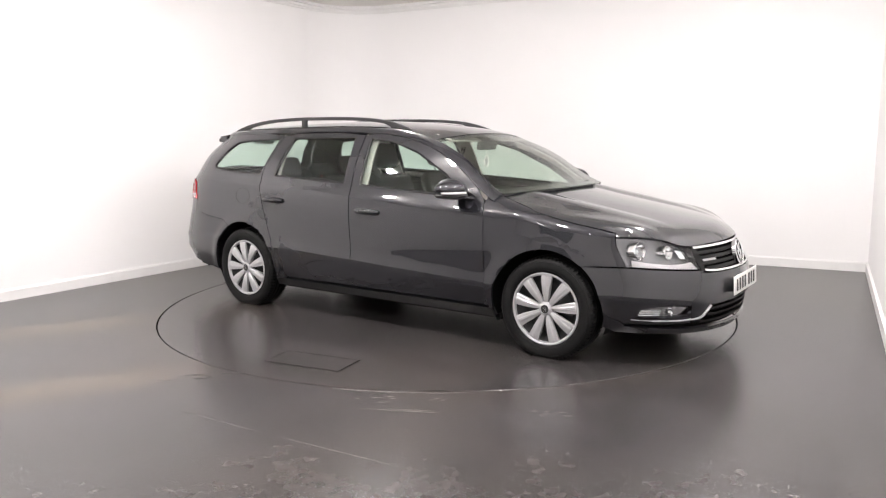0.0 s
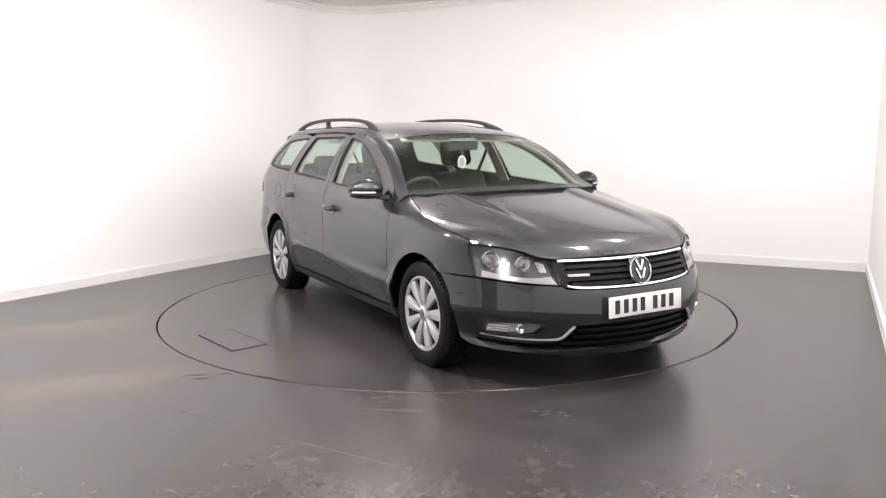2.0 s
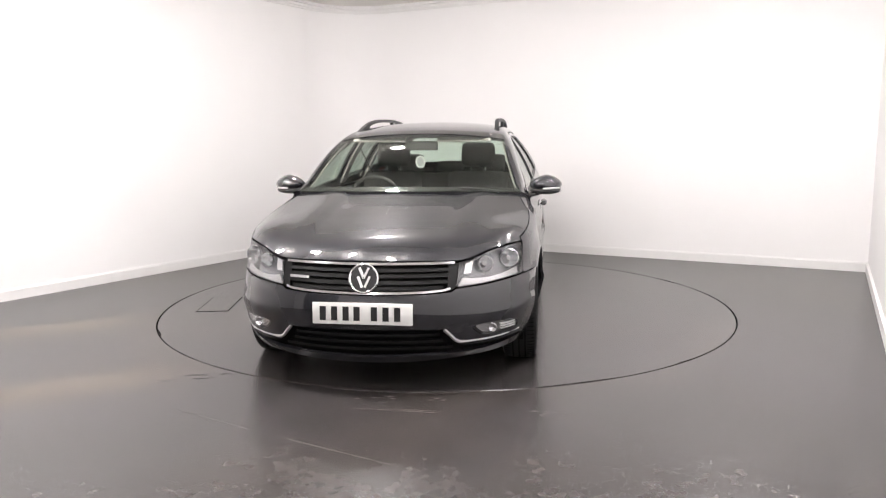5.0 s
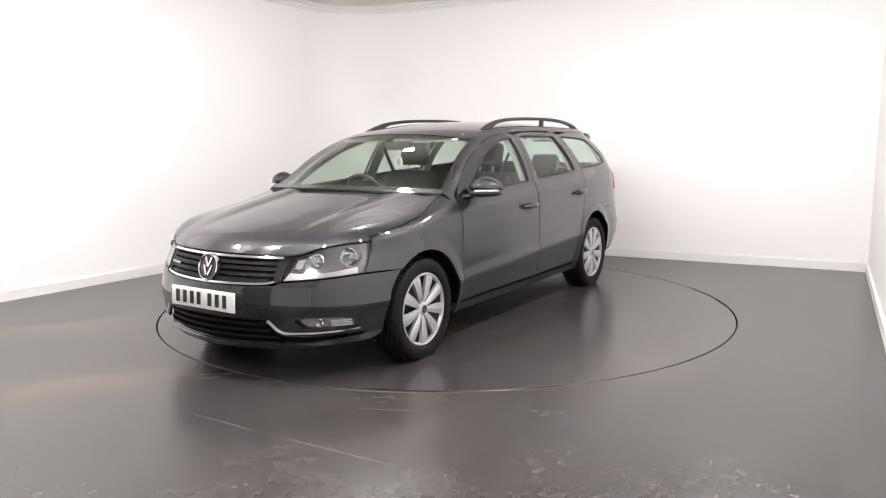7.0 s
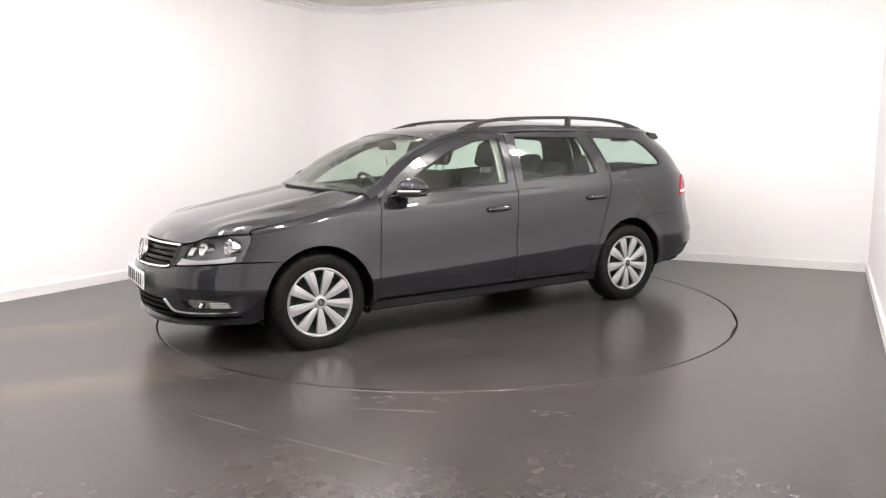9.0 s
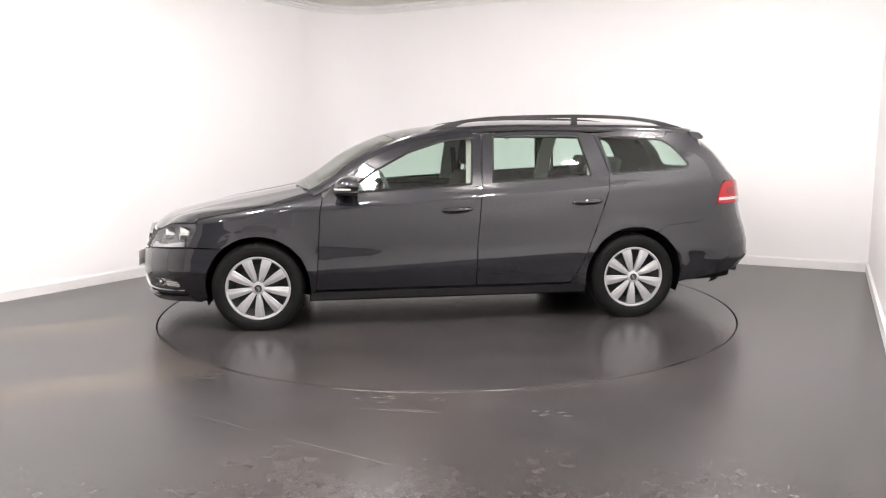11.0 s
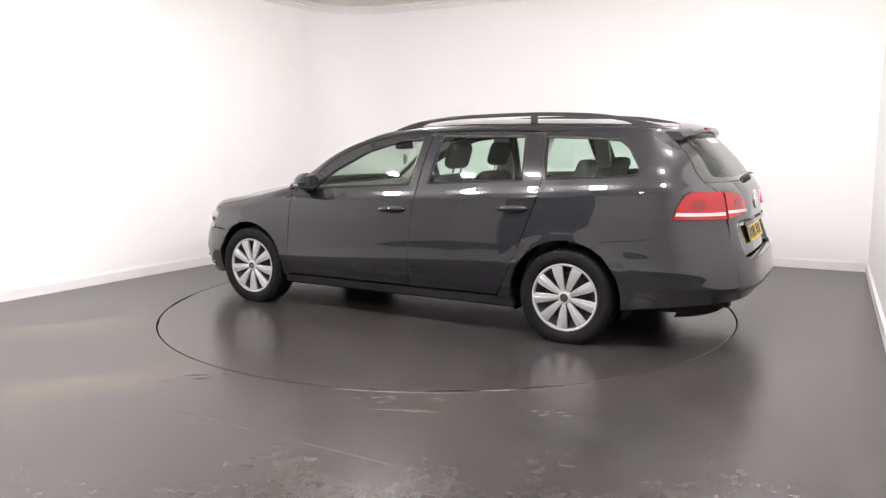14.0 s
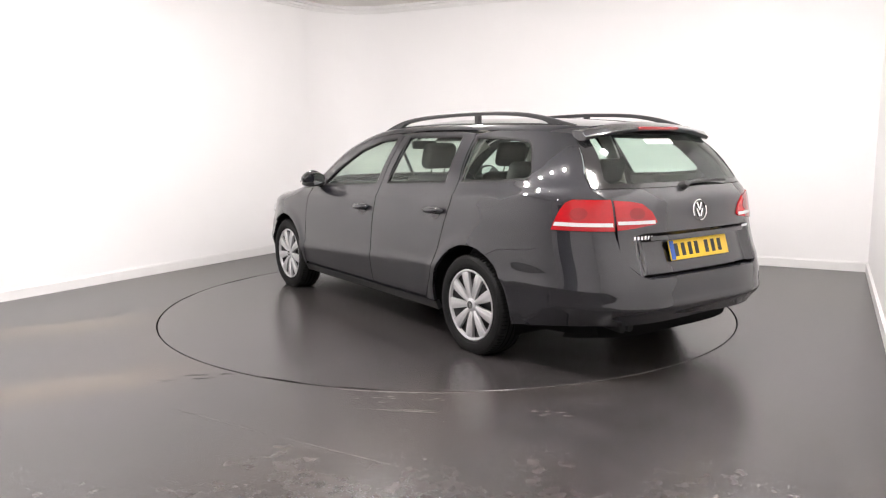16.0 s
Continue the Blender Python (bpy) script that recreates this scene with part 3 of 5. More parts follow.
def build_front_body():
    # front wings: flank up to a rolled shoulder, then over to the bonnet's edge
    zt = fender_top(ROUND_X)
    r = 0.010 + 0.046 * (1.744 - ROUND_X) / 0.849
    za = zt - 1.1 * r
    ya = flank(ROUND_X, za)
    yh = flank(ROUND_X, zt) - 1.2 * r
    zh = hood(ROUND_X, yh)
    wing_edge = list(zip(ROUND_X, yh))
    poly = [(0.952, 0.245), (0.985, 0.245)] + [p for p in arch_pts(0, 0.988, 1.571, 36) if p[1] > 0.25]
    poly += [(1.690, 0.571), (1.814, 0.573), (1.779, 0.64), (1.753, 0.685)]
    top = list(zip(ROUND_X, za))[::-1]
    poly += [(x, z) for x, z in top] + [(0.912, 0.81), (0.932, 0.5)]
    vs, fs = sheet(poly, [], side, 0.03)
    strip_v, strip_f = [], []
    n = 9
    for i, x in enumerate(ROUND_X):
        p0, p2 = np.array((ya[i], za[i])), np.array((yh[i], zh[i]))
        p1 = np.array((flank(x, zt[i]), zt[i]))
        for k in range(n):
            t = k / (n - 1)
            p = p0 * (1 - t) ** 2 + p1 * 2 * t * (1 - t) + p2 * t * t
            strip_v.append((x, p[0], p[1]))
    for i in range(len(ROUND_X) - 1):
        for k in range(n - 1):
            a = i * n + k
            strip_f.append((a, a + n, a + n + 1, a + 1))
    vs, fs = weld([(vs, fs), (strip_v, strip_f)], 5e-4)
    both("front_wing", vs, fs, PAINT, CAR)

    # bonnet
    ys = np.linspace(-0.83, 0.83, 81)
    zt_n = nose_top(ys)
    edge_x = nose(ys, zt_n) - 0.006 - 0.004 * np.clip(1 - (ys / 0.5) ** 2, 0, 1)
    keep = edge_x > 1.749
    outline = [(x, y - 0.006) for x, y in wing_edge if x > 0.955]
    front_edge = sorted([(x, y) for x, y, k in zip(edge_x, ys, keep) if k], key=lambda p: -p[1])
    cowl = [(0.985 + 0.085 * (1 - (y / 0.74) ** 2), y) for y in np.linspace(-0.70, 0.70, 25)]
    poly = outline + front_edge + [(x, -y) for x, y in outline[::-1]] + cowl
    vs, fs = sheet(poly, [], lambda x, y: (x, y, hood(x, y)), 0.035)
    panel("bonnet", vs, fs, PAINT, CAR, "smooth slate grey bonnet", away=(1.5, 0, 0.0))

    # front bumper, one piece round to the wheel arches
    cx, cz, R = ARCHES[0]
    arch_side = []
    for z in np.linspace(0.215, 0.562, 18):
        x = cx + math.sqrt(max(R * R - (z - cz) ** 2, 0)) + 0.004
        arch_side.append((float(flank(x, z)) - 0.012 * math.exp(-((0.014 / 0.045) ** 2)), z))
    low = [(y, 0.155 + 0.035 * (y / 0.8) ** 2) for y in np.linspace(-0.78, 0.78, 31)]
    hl_low = [(-y, z) for y, z in HEADLAMP_LOW]
    top = [(y, z - 0.004) for y, z in HEADLAMP_LOW] + [(0.445, 0.520), (0.33, 0.514), (0.15, 0.512), (0, 0.512), (-0.15, 0.512), (-0.33, 0.514), (-0.445, 0.520)] + [(y, z - 0.004) for y, z in hl_low[::-1]]
    poly = low + arch_side + top + [(-y, z) for y, z in arch_side[::-1]]
    half = [(0.415, 0.334), (0.452, 0.278), (0.485, 0.243), (0.60, 0.238), (0.785, 0.246), (0.785, 0.228), (0.60, 0.206), (0.40, 0.197), (0.15, 0.193)]
    grille_hole = rounded([(-0.15, 0.339), (0.15, 0.339)] + half + [(-y, z) for y, z in half[::-1]], 0.01)
    fog = rounded(FOG, 0.02)
    fog_m = [(-y, z) for y, z in fog[::-1]]
    vs, fs = sheet(poly, [grille_hole, fog, fog_m], front, 0.025)
    panel("front_bumper", vs, fs, PAINT, CAR, "body-coloured front bumper", away=(1.2, 0, 0.45))


HEADLAMP_LOW = [(float(flank(1.814, 0.570)) - 0.002, 0.568), (0.72, 0.559), (0.64, 0.551), (0.56, 0.545), (0.466, 0.538)]
FOG = [(0.778, 0.330), (0.74, 0.345), (0.59, 0.347), (0.540, 0.335), (0.585, 0.288), (0.62, 0.282), (0.775, 0.286)]


EDGE_Z = curve((0.97, 0.925), (0.90, 0.955), (0.81, 1.010), (0.63, 1.140), (0.41, 1.253), (0.20, 1.322), (-0.06, 1.362), (-0.35, 1.378), (-0.63, 1.384), (-1.21, 1.378), (-1.60, 1.368), (-1.93, 1.345))
ROOF_Z = curve((0.43, 1.322), (0.30, 1.362), (0.10, 1.403), (-0.2, 1.437), (-0.6, 1.452), (-1.0, 1.448), (-1.4, 1.432), (-1.8, 1.402), (-2.0, 1.380))
DOOR_A = [(0.946, 0.262), (0.926, 0.5), (0.906, 0.81), (0.885, 0.905)]
DOOR_B = [(-0.250, 1.335), (-0.232, 1.09), (-0.222, 0.95), (-0.183, 0.57), (-0.172, 0.262)]
DOOR_C = [(-1.095, 1.337), (-1.125, 1.20), (-1.162, 1.05), (-1.145, 0.92), (-1.035, 0.61), (-0.945, 0.40), (-0.870, 0.262)]
PANE_F = [(0.70, 0.965), (0.55, 1.075), (0.28, 1.218), (0.03, 1.297), (-0.195, 1.322), (-0.160, 0.975), (0.30, 0.948), (0.70, 0.925)]
PANE_R = [(-0.335, 1.330), (-0.98, 1.326), (-1.035, 1.022), (-0.300, 0.985)]
PANE_Q = [(-1.125, 1.322), (-1.40, 1.314), (-1.63, 1.296), (-1.70, 1.245), (-1.795, 1.105), (-1.765, 1.068), (-1.56, 1.049), (-1.185, 1.030)]


def gate_edge(z):
    """Half width of the tailgate."""
    z = np.asarray(z, float)
    return np.interp(z, [0.555, 0.60, 0.645, 0.70, 0.80, 0.96, 1.02, 1.10, 1.20, 1.30, 1.36], [0.50, 0.545, 0.597, 0.599, 0.601, 0.62, 0.665, 0.660, 0.615, 0.560, 0.525])


def build_side_body():
    roofline = [(x, float(EDGE_Z(x)) - 0.022) for x in (0.80, 0.70, 0.63, 0.52, 0.41, 0.30, 0.20, 0.07, -0.06, -0.16)]
    poly = DOOR_A + roofline + DOOR_B
    vs, fs = sheet(poly, [rounded(PANE_F, 0.02, only=(0, 4, 5, 7))], side, 0.028)
    DOORS_F = both("front_door", vs, fs, PAINT, CAR, "front door with body-coloured handle", 0.03)
    poly = [(x - 0.007, z) for x, z in DOOR_B[::-1]] + [(-0.45, 1.353), (-0.75, 1.356), (-0.98, 1.350)] + DOOR_C
    vs, fs = sheet(poly, [rounded(PANE_R, 0.02)], side, 0.028)
    DOORS_R = both("rear_door", vs, fs, PAINT, CAR, "rear door with body-coloured handle", 0.03)

    gz = np.linspace(1.340, 0.972, 14)
    gate = [(float(stern(gate_edge(z), z)) + 0.004, z) for z in gz]
    poly = [(x - 0.007, z) for x, z in DOOR_C[::-1]] + [(-1.3, 1.356), (-1.5, 1.352), (-1.7, 1.346)] + gate
    poly += [(-2.085, 0.980), (-2.050, 0.960), (-2.020, 0.900), (-1.990, 0.806), (-1.917, 0.700), (-1.83, 0.682), (-1.60, 0.660)]
    poly += arch_pts(1, -1.512, -0.980, 36)[:-1] + [(-0.978, 0.245), (-0.875, 0.245)]
    poly = [p for i, p in enumerate(poly) if i == 0 or math.dist(p, poly[i - 1]) > 0.002]
    vs, fs = sheet(poly, [rounded(PANE_Q, 0.025)], side, 0.028)
    both("rear_quarter", vs, fs, PAINT, CAR, "rear quarter panel with wheel arch", 0.025)
    vs, fs = sheet([(0.985, 0.185), (0.975, 0.24), (0.952, 0.24), (-0.985, 0.24), (-0.985, 0.185)], [], lambda x, z: (x, flank(x, z) - 0.004, z), 0.04)
    both("sill", vs, fs, BLACK, CAR, "dark plastic sill", 0.03)

    # roof side: a rolled band from the door tops to the roof skin or the windscreen
    xs = np.concatenate([np.linspace(0.955, 0.36, 22), np.linspace(0.32, -1.93, 40)])
    n = 8
    sv, sf, inner = [], [], []
    for x in xs:
        z0 = float(EDGE_Z(x)) - 0.018
        y0 = float(flank(x, z0))
        w = 0.058 if x > 0.36 else 0.055
        p0, p2 = np.array((y0, z0)), np.array((y0 - w, z0 + 0.044))
        p1 = np.array((y0 - 0.020, z0 + 0.036))
        for k in range(n):
            t = k / (n - 1)
            p = p0 * (1 - t) ** 2 + p1 * 2 * t * (1 - t) + p2 * t * t
            sv.append((x + 0.03 * t * step(0.3, 0.6, x), p[0], p[1]))
        inner.append(np.array(sv[-1]))
    for i in range(len(xs) - 1):
        for k in range(n - 1):
            a = i * n + k
            sf.append((a, a + n, a + n + 1, a + 1))
    both("roof_frame", sv, sf, PAINT, CAR, "roof frame and windscreen pillar", 0.02)
    # roof skin
    inner = np.array(inner)
    back = inner[(xs <= 0.37)]
    m = 25
    rv, rf = [], []
    for x, y, z in back:
        zc = float(ROOF_Z(x))
        xo = 0.075 * step(-0.1, 0.36, x)
        for k in range(m):
            s = -1 + 2 * k / (m - 1)
            rv.append((x + xo * (1 - s * s), y * s * 0.998, z + 0.001 + (zc - z) * (1 - abs(s) ** 2.3)))
    for i in range(len(back) - 1):
        for k in range(m - 1):
            a = i * m + k
            rf.append((a, a + m, a + m + 1, a + 1))
    panel("roof", rv, rf, PAINT, CAR, "", 0.012, away=(-0.6, 0, 0))
    # windscreen, bowed across
    fr = inner[(xs > 0.355)]
    wv, wf = [], []
    for x, y, z in fr:
        u = (x - fr[-1][0]) / (fr[0][0] - fr[-1][0])
        bow = 0.075 + 0.06 * u
        for k in range(m):
            s = -1 + 2 * k / (m - 1)
            rise = 0.012 * u + (float(ROOF_Z(fr[-1][0])) - fr[-1][2]) * (1 - u)
            wv.append((x + bow * (1 - s * s), y * s, z + rise * (1 - s * s)))
    for i in range(len(fr) - 1):
        for k in range(m - 1):
            a = i * m + k
            wf.append((a, a + m, a + m + 1, a + 1))
    screen = panel("windscreen", wv, wf, SCREEN, CAR, "clear green-tinted windscreen", 0.004, away=(-1, 0, 0.3))
    screen.visible_shadow = False
    # black ceramic band round the screen's edge
    wv = np.array(wv).reshape(len(fr), m, 3)
    for rows in (range(0, 3), range(len(fr) - 2, len(fr))):
        rows = list(rows)
        bv = wv[rows].reshape(-1, 3) - np.array((0.008, 0, 0.006))
        bf = [(i * m + k, (i + 1) * m + k, (i + 1) * m + k + 1, i * m + k + 1) for i in range(len(rows) - 1) for k in range(m - 1)]
        panel("screen_band", bv, bf, GLOSS, CAR, "black printed screen edge", 0.002, away=(-1, 0, 0.3))
    # cowl under the screen
    cv, cf = [], []
    for k in range(m):
        s = -1 + 2 * k / (m - 1)
        b0 = wv[0][k]
        cv += [(b0[0] - 0.02, b0[1], b0[2] - 0.004), (0.99 + 0.09 * (1 - s * s), 0.73 * s, float(hood(0.99 + 0.09 * (1 - s * s), 0.73 * s)) - 0.018), (1.06 + 0.09 * (1 - s * s), 0.74 * s, float(hood(1.06 + 0.09 * (1 - s * s), 0.74 * s)) - 0.03)]
    for k in range(m - 1):
        a = 3 * k
        cf += [(a, a + 1, a + 4, a + 3), (a + 1, a + 2, a + 5, a + 4)]
    panel("scuttle", cv, cf, BLACK, CAR, "black plastic scuttle panel", 0.01, away=(1, 0, 0))
    # window panes, set a little behind the frames
    for name, poly, owner in (("window", PANE_F, DOORS_F), ("window", PANE_R, DOORS_R)):
        big = [((x - np.mean([p[0] for p in poly])) * 1.02 + np.mean([p[0] for p in poly]), (z - np.mean([p[1] for p in poly])) * 1.04 + np.mean([p[1] for p in poly])) for x, z in poly]
        vs, fs = sheet(big, [], lambda x, z: (x, flank(x, z) - 0.012, z), 0.06)
        for ob in both(name, vs, fs, GLASS, CAR, "tinted door window", 0.004):
            ob.visible_shadow = False
            ob.parent = owner[0] if ob.data.vertices[0].co.y > SHIFT[1] else owner[1]
    vs, fs = sheet(PANE_Q, [], lambda x, z: (x, flank(x, z) - 0.006, z), 0.05)
    for ob in both("quarter_window", vs, fs, GLASS, CAR, "tinted rear side window", 0.004):
        ob.visible_shadow = False
    # black seals round the panes
    for poly in (PANE_F, PANE_R, PANE_Q):
        c = (np.mean([p[0] for p in poly]), np.mean([p[1] for p in poly]))
        outer = rounded(poly, 0.02)
        w = 0.014
        inn = []
        k = len(outer)
        for i in range(k):
            a, b = Vector(outer[i - 1]), Vector(outer[(i + 1) % k])
            d = (b - a).normalized()
            q = Vector((-d.y, d.x))
            if q.dot(Vector(c) - Vector(outer[i])) < 0:
                q = -q
            inn.append((outer[i][0] + q.x * w, outer[i][1] + q.y * w))
        vs = np.array([(x, float(flank(x, z)) + 0.0015, z) for x, z in outer] + [(x, float(flank(x, z)) - 0.004, z) for x, z in inn])
        fs = [(i, (i + 1) % k, k + (i + 1) % k, k + i) for i in range(k)]
        both("window_seal", vs, fs, GRILLE, CAR, "black rubber window seal", 0.008)


def gate_skin(y, z):
    """The tailgate's skin, with the hollow for the number plate."""
    hollow = 0.050 * step(0.795, 0.745, z) * (1 - step(0.43, 0.53, np.abs(y)))
    return stern(y, z) + hollow, y, z


def build_rear_body():
    # tailgate: lower skin with the number plate recess, and the glass above
    zs = np.linspace(0.570, 1.028, 22)
    right = [(float(gate_edge(z)), z) for z in zs]
    poly = [(-y, z) for y, z in right[::-1]] + right
    poly = poly[::-1]
    vs, fs = sheet(poly, [], gate_skin, 0.024)
    gate = panel("tailgate", vs, fs, PAINT, CAR, "slate grey tailgate", away=(-1.4, 0, 0.8))
    zs = np.linspace(1.032, 1.352, 14)
    right = [(float(gate_edge(z)), z) for z in zs]
    poly = ([(-y, z) for y, z in right[::-1]] + right)[::-1]
    pane = [(0.60, 1.055), (0.50, 1.325), (-0.50, 1.325), (-0.60, 1.055)]
    vs, fs = sheet(poly, [rounded(pane, 0.05)], rear, 0.035)
    panel("rear_screen_frame", vs, fs, GLOSS, CAR, "gloss black edge of the rear screen", 0.014, away=(-1.2, 0, 1.0))
    vs, fs = sheet(rounded([(0.61, 1.045), (0.51, 1.335), (-0.51, 1.335), (-0.61, 1.045)], 0.05), [], lambda y, z: (stern(y, z) + 0.004, y, z), 0.06)
    ob = panel("rear_screen", vs, fs, GLASS, CAR, "tinted rear screen", 0.004, away=(-1.2, 0, 1.0))
    ob.visible_shadow = False
    # rear bumper: two flanks and a middle
    cx, cz, R = ARCHES[1]
    yc = 0.70
    zc = np.linspace(0.300, 0.806, 22)
    seam = [(float(stern(yc, z)), z) for z in zc]
    arch = [(cx - math.sqrt(R * R - (z - cz) ** 2) - 0.002, z) for z in np.linspace(0.235, 0.615, 16)]
    poly = arch + [(-1.602, 0.657), (-1.83, 0.679), (-1.914, 0.698), (-1.987, 0.806)] + seam[::-1] + [(-2.05, 0.283), (-1.85, 0.255)]
    a = sheet(poly, [], side, 0.022)
    b = flip_y(*a)
    top = [(y, float(np.interp(abs(y), [0, 0.47, 0.53, 0.598, 0.608, 0.70], [0.553, 0.553, 0.578, 0.650, 0.806, 0.806]))) for y in np.linspace(-yc, yc, 101)]
    low = [(y, 0.312 - 0.012 * abs(y) / yc) for y in np.linspace(yc, -yc, 41)]
    mid = [(yc, z) for z in zc[::-1]][1:-1]
    midl = [(-yc, z) for z in zc][1:-1]
    c = sheet(top + mid + low + midl, [], rear, 0.022)
    vs, fs = weld([a, b, c], 1e-3)
    panel("rear_bumper", vs, fs, PAINT, CAR, "body-coloured rear bumper", away=(-1.3, 0, 0.5))
    # ledge on top of the bumper, under the number plate
    ys = np.linspace(-0.50, 0.50, 21)
    vs = []
    for y in ys:
        vs += [(float(stern(y, 0.553)) + 0.004, y, 0.5535), (float(stern(y, 0.56)) + 0.10, y, 0.560)]
    panel("loading_ledge", vs, [(2 * i, 2 * i + 2, 2 * i + 3, 2 * i + 1) for i in range(20)], PAINT, CAR, "painted ledge on top of the rear bumper", 0.01, away=(-2.4, 0, 0))
    # tail lamps: outer half on the body, inner half on the gate
    outer = [(-1.992, 0.810), (-2.023, 0.902), (-2.054, 0.957), (-2.088, 0.976)] + [(float(stern(0.612, z)), z) for z in np.linspace(0.976, 0.810, 8)]
    inner = [(0.365, 0.852), (0.395, 0.905), (0.455, 0.950), (0.52, 0.964), (0.606, 0.972), (0.606, 0.812), (0.48, 0.826), (0.385, 0.838)]
    vs, fs = sheet(outer, [], lambda x, z: (x - 0.006, flank(x, z) + 0.006, z), 0.022)
    lamps = both("tail_lamp", vs, fs, RED, CAR, "red tail lamp with a white stripe", 0.03)
    kids = []
    stripe = [(-2.005, 0.833), (-2.012, 0.853)] + [(float(stern(0.618, 0.853)), 0.853), (float(stern(0.618, 0.833)), 0.833)]
    vs, fs = sheet(stripe, [], lambda x, z: (x - 0.008, flank(x, z) + 0.008, z), 0.02)
    kids += both("lamp_stripe", vs, fs, LENS_W, CAR, "clear white lamp stripe", 0.003)
    ring = [(-2.125 + 0.040 * math.cos(q), 0.900 + 0.034 * math.sin(q)) for q in np.linspace(0, 2 * math.pi, 22)[:-1]]
    vs, fs = sheet(ring, [], lambda x, z: (x - 0.008, flank(x, z) + 0.008, z), 0.02)
    kids += both("lamp_bulb", vs, fs, RED_DEEP, CAR, "deep red lamp bowl", 0.003)
    for ob in kids:
        ob.parent = lamps[0] if ob.data.vertices[0].co.y > SHIFT[1] else lamps[1]
    for name, poly in (("tailgate_lamp", inner),):
        vs, fs = sheet(poly, [], lambda y, z: (stern(y, z) - 0.010, y, z), 0.022)
        lamps = both(name, vs, fs, RED, CAR, "red tail lamp with a white stripe", 0.03)
        y0, y1 = min(p[0] for p in poly), max(p[0] for p in poly)
        y0, y1 = y0 + 0.018, y1 - 0.004
        z0 = 0.843
        stripe = [(y, z0 + 0.000 * y) for y in np.linspace(y0, y1, 10)] + [(y, z0 + 0.018) for y in np.linspace(y1, y0, 10)]
        vs, fs = sheet(stripe, [], lambda y, z: (stern(y, z) - 0.0135, y, z), 0.02)
        for ob in both("lamp_stripe", vs, fs, LENS_W, CAR, "clear white lamp stripe", 0.003):
            ob.parent = lamps[0] if ob.data.vertices[0].co.y > SHIFT[1] else lamps[1]
        ring = [(0.5 * (y0 + y1) + 0.045 * math.cos(a), 0.90 + 0.032 * math.sin(a)) for a in np.linspace(0, 2 * math.pi, 22)[:-1]]
        vs, fs = sheet(ring, [], lambda y, z: (stern(y, z) - 0.0130, y, z), 0.02)
        for ob in both("lamp_bulb", vs, fs, RED_DEEP, CAR, "deep red lamp bowl", 0.003):
            ob.parent = lamps[0] if ob.data.vertices[0].co.y > SHIFT[1] else lamps[1]


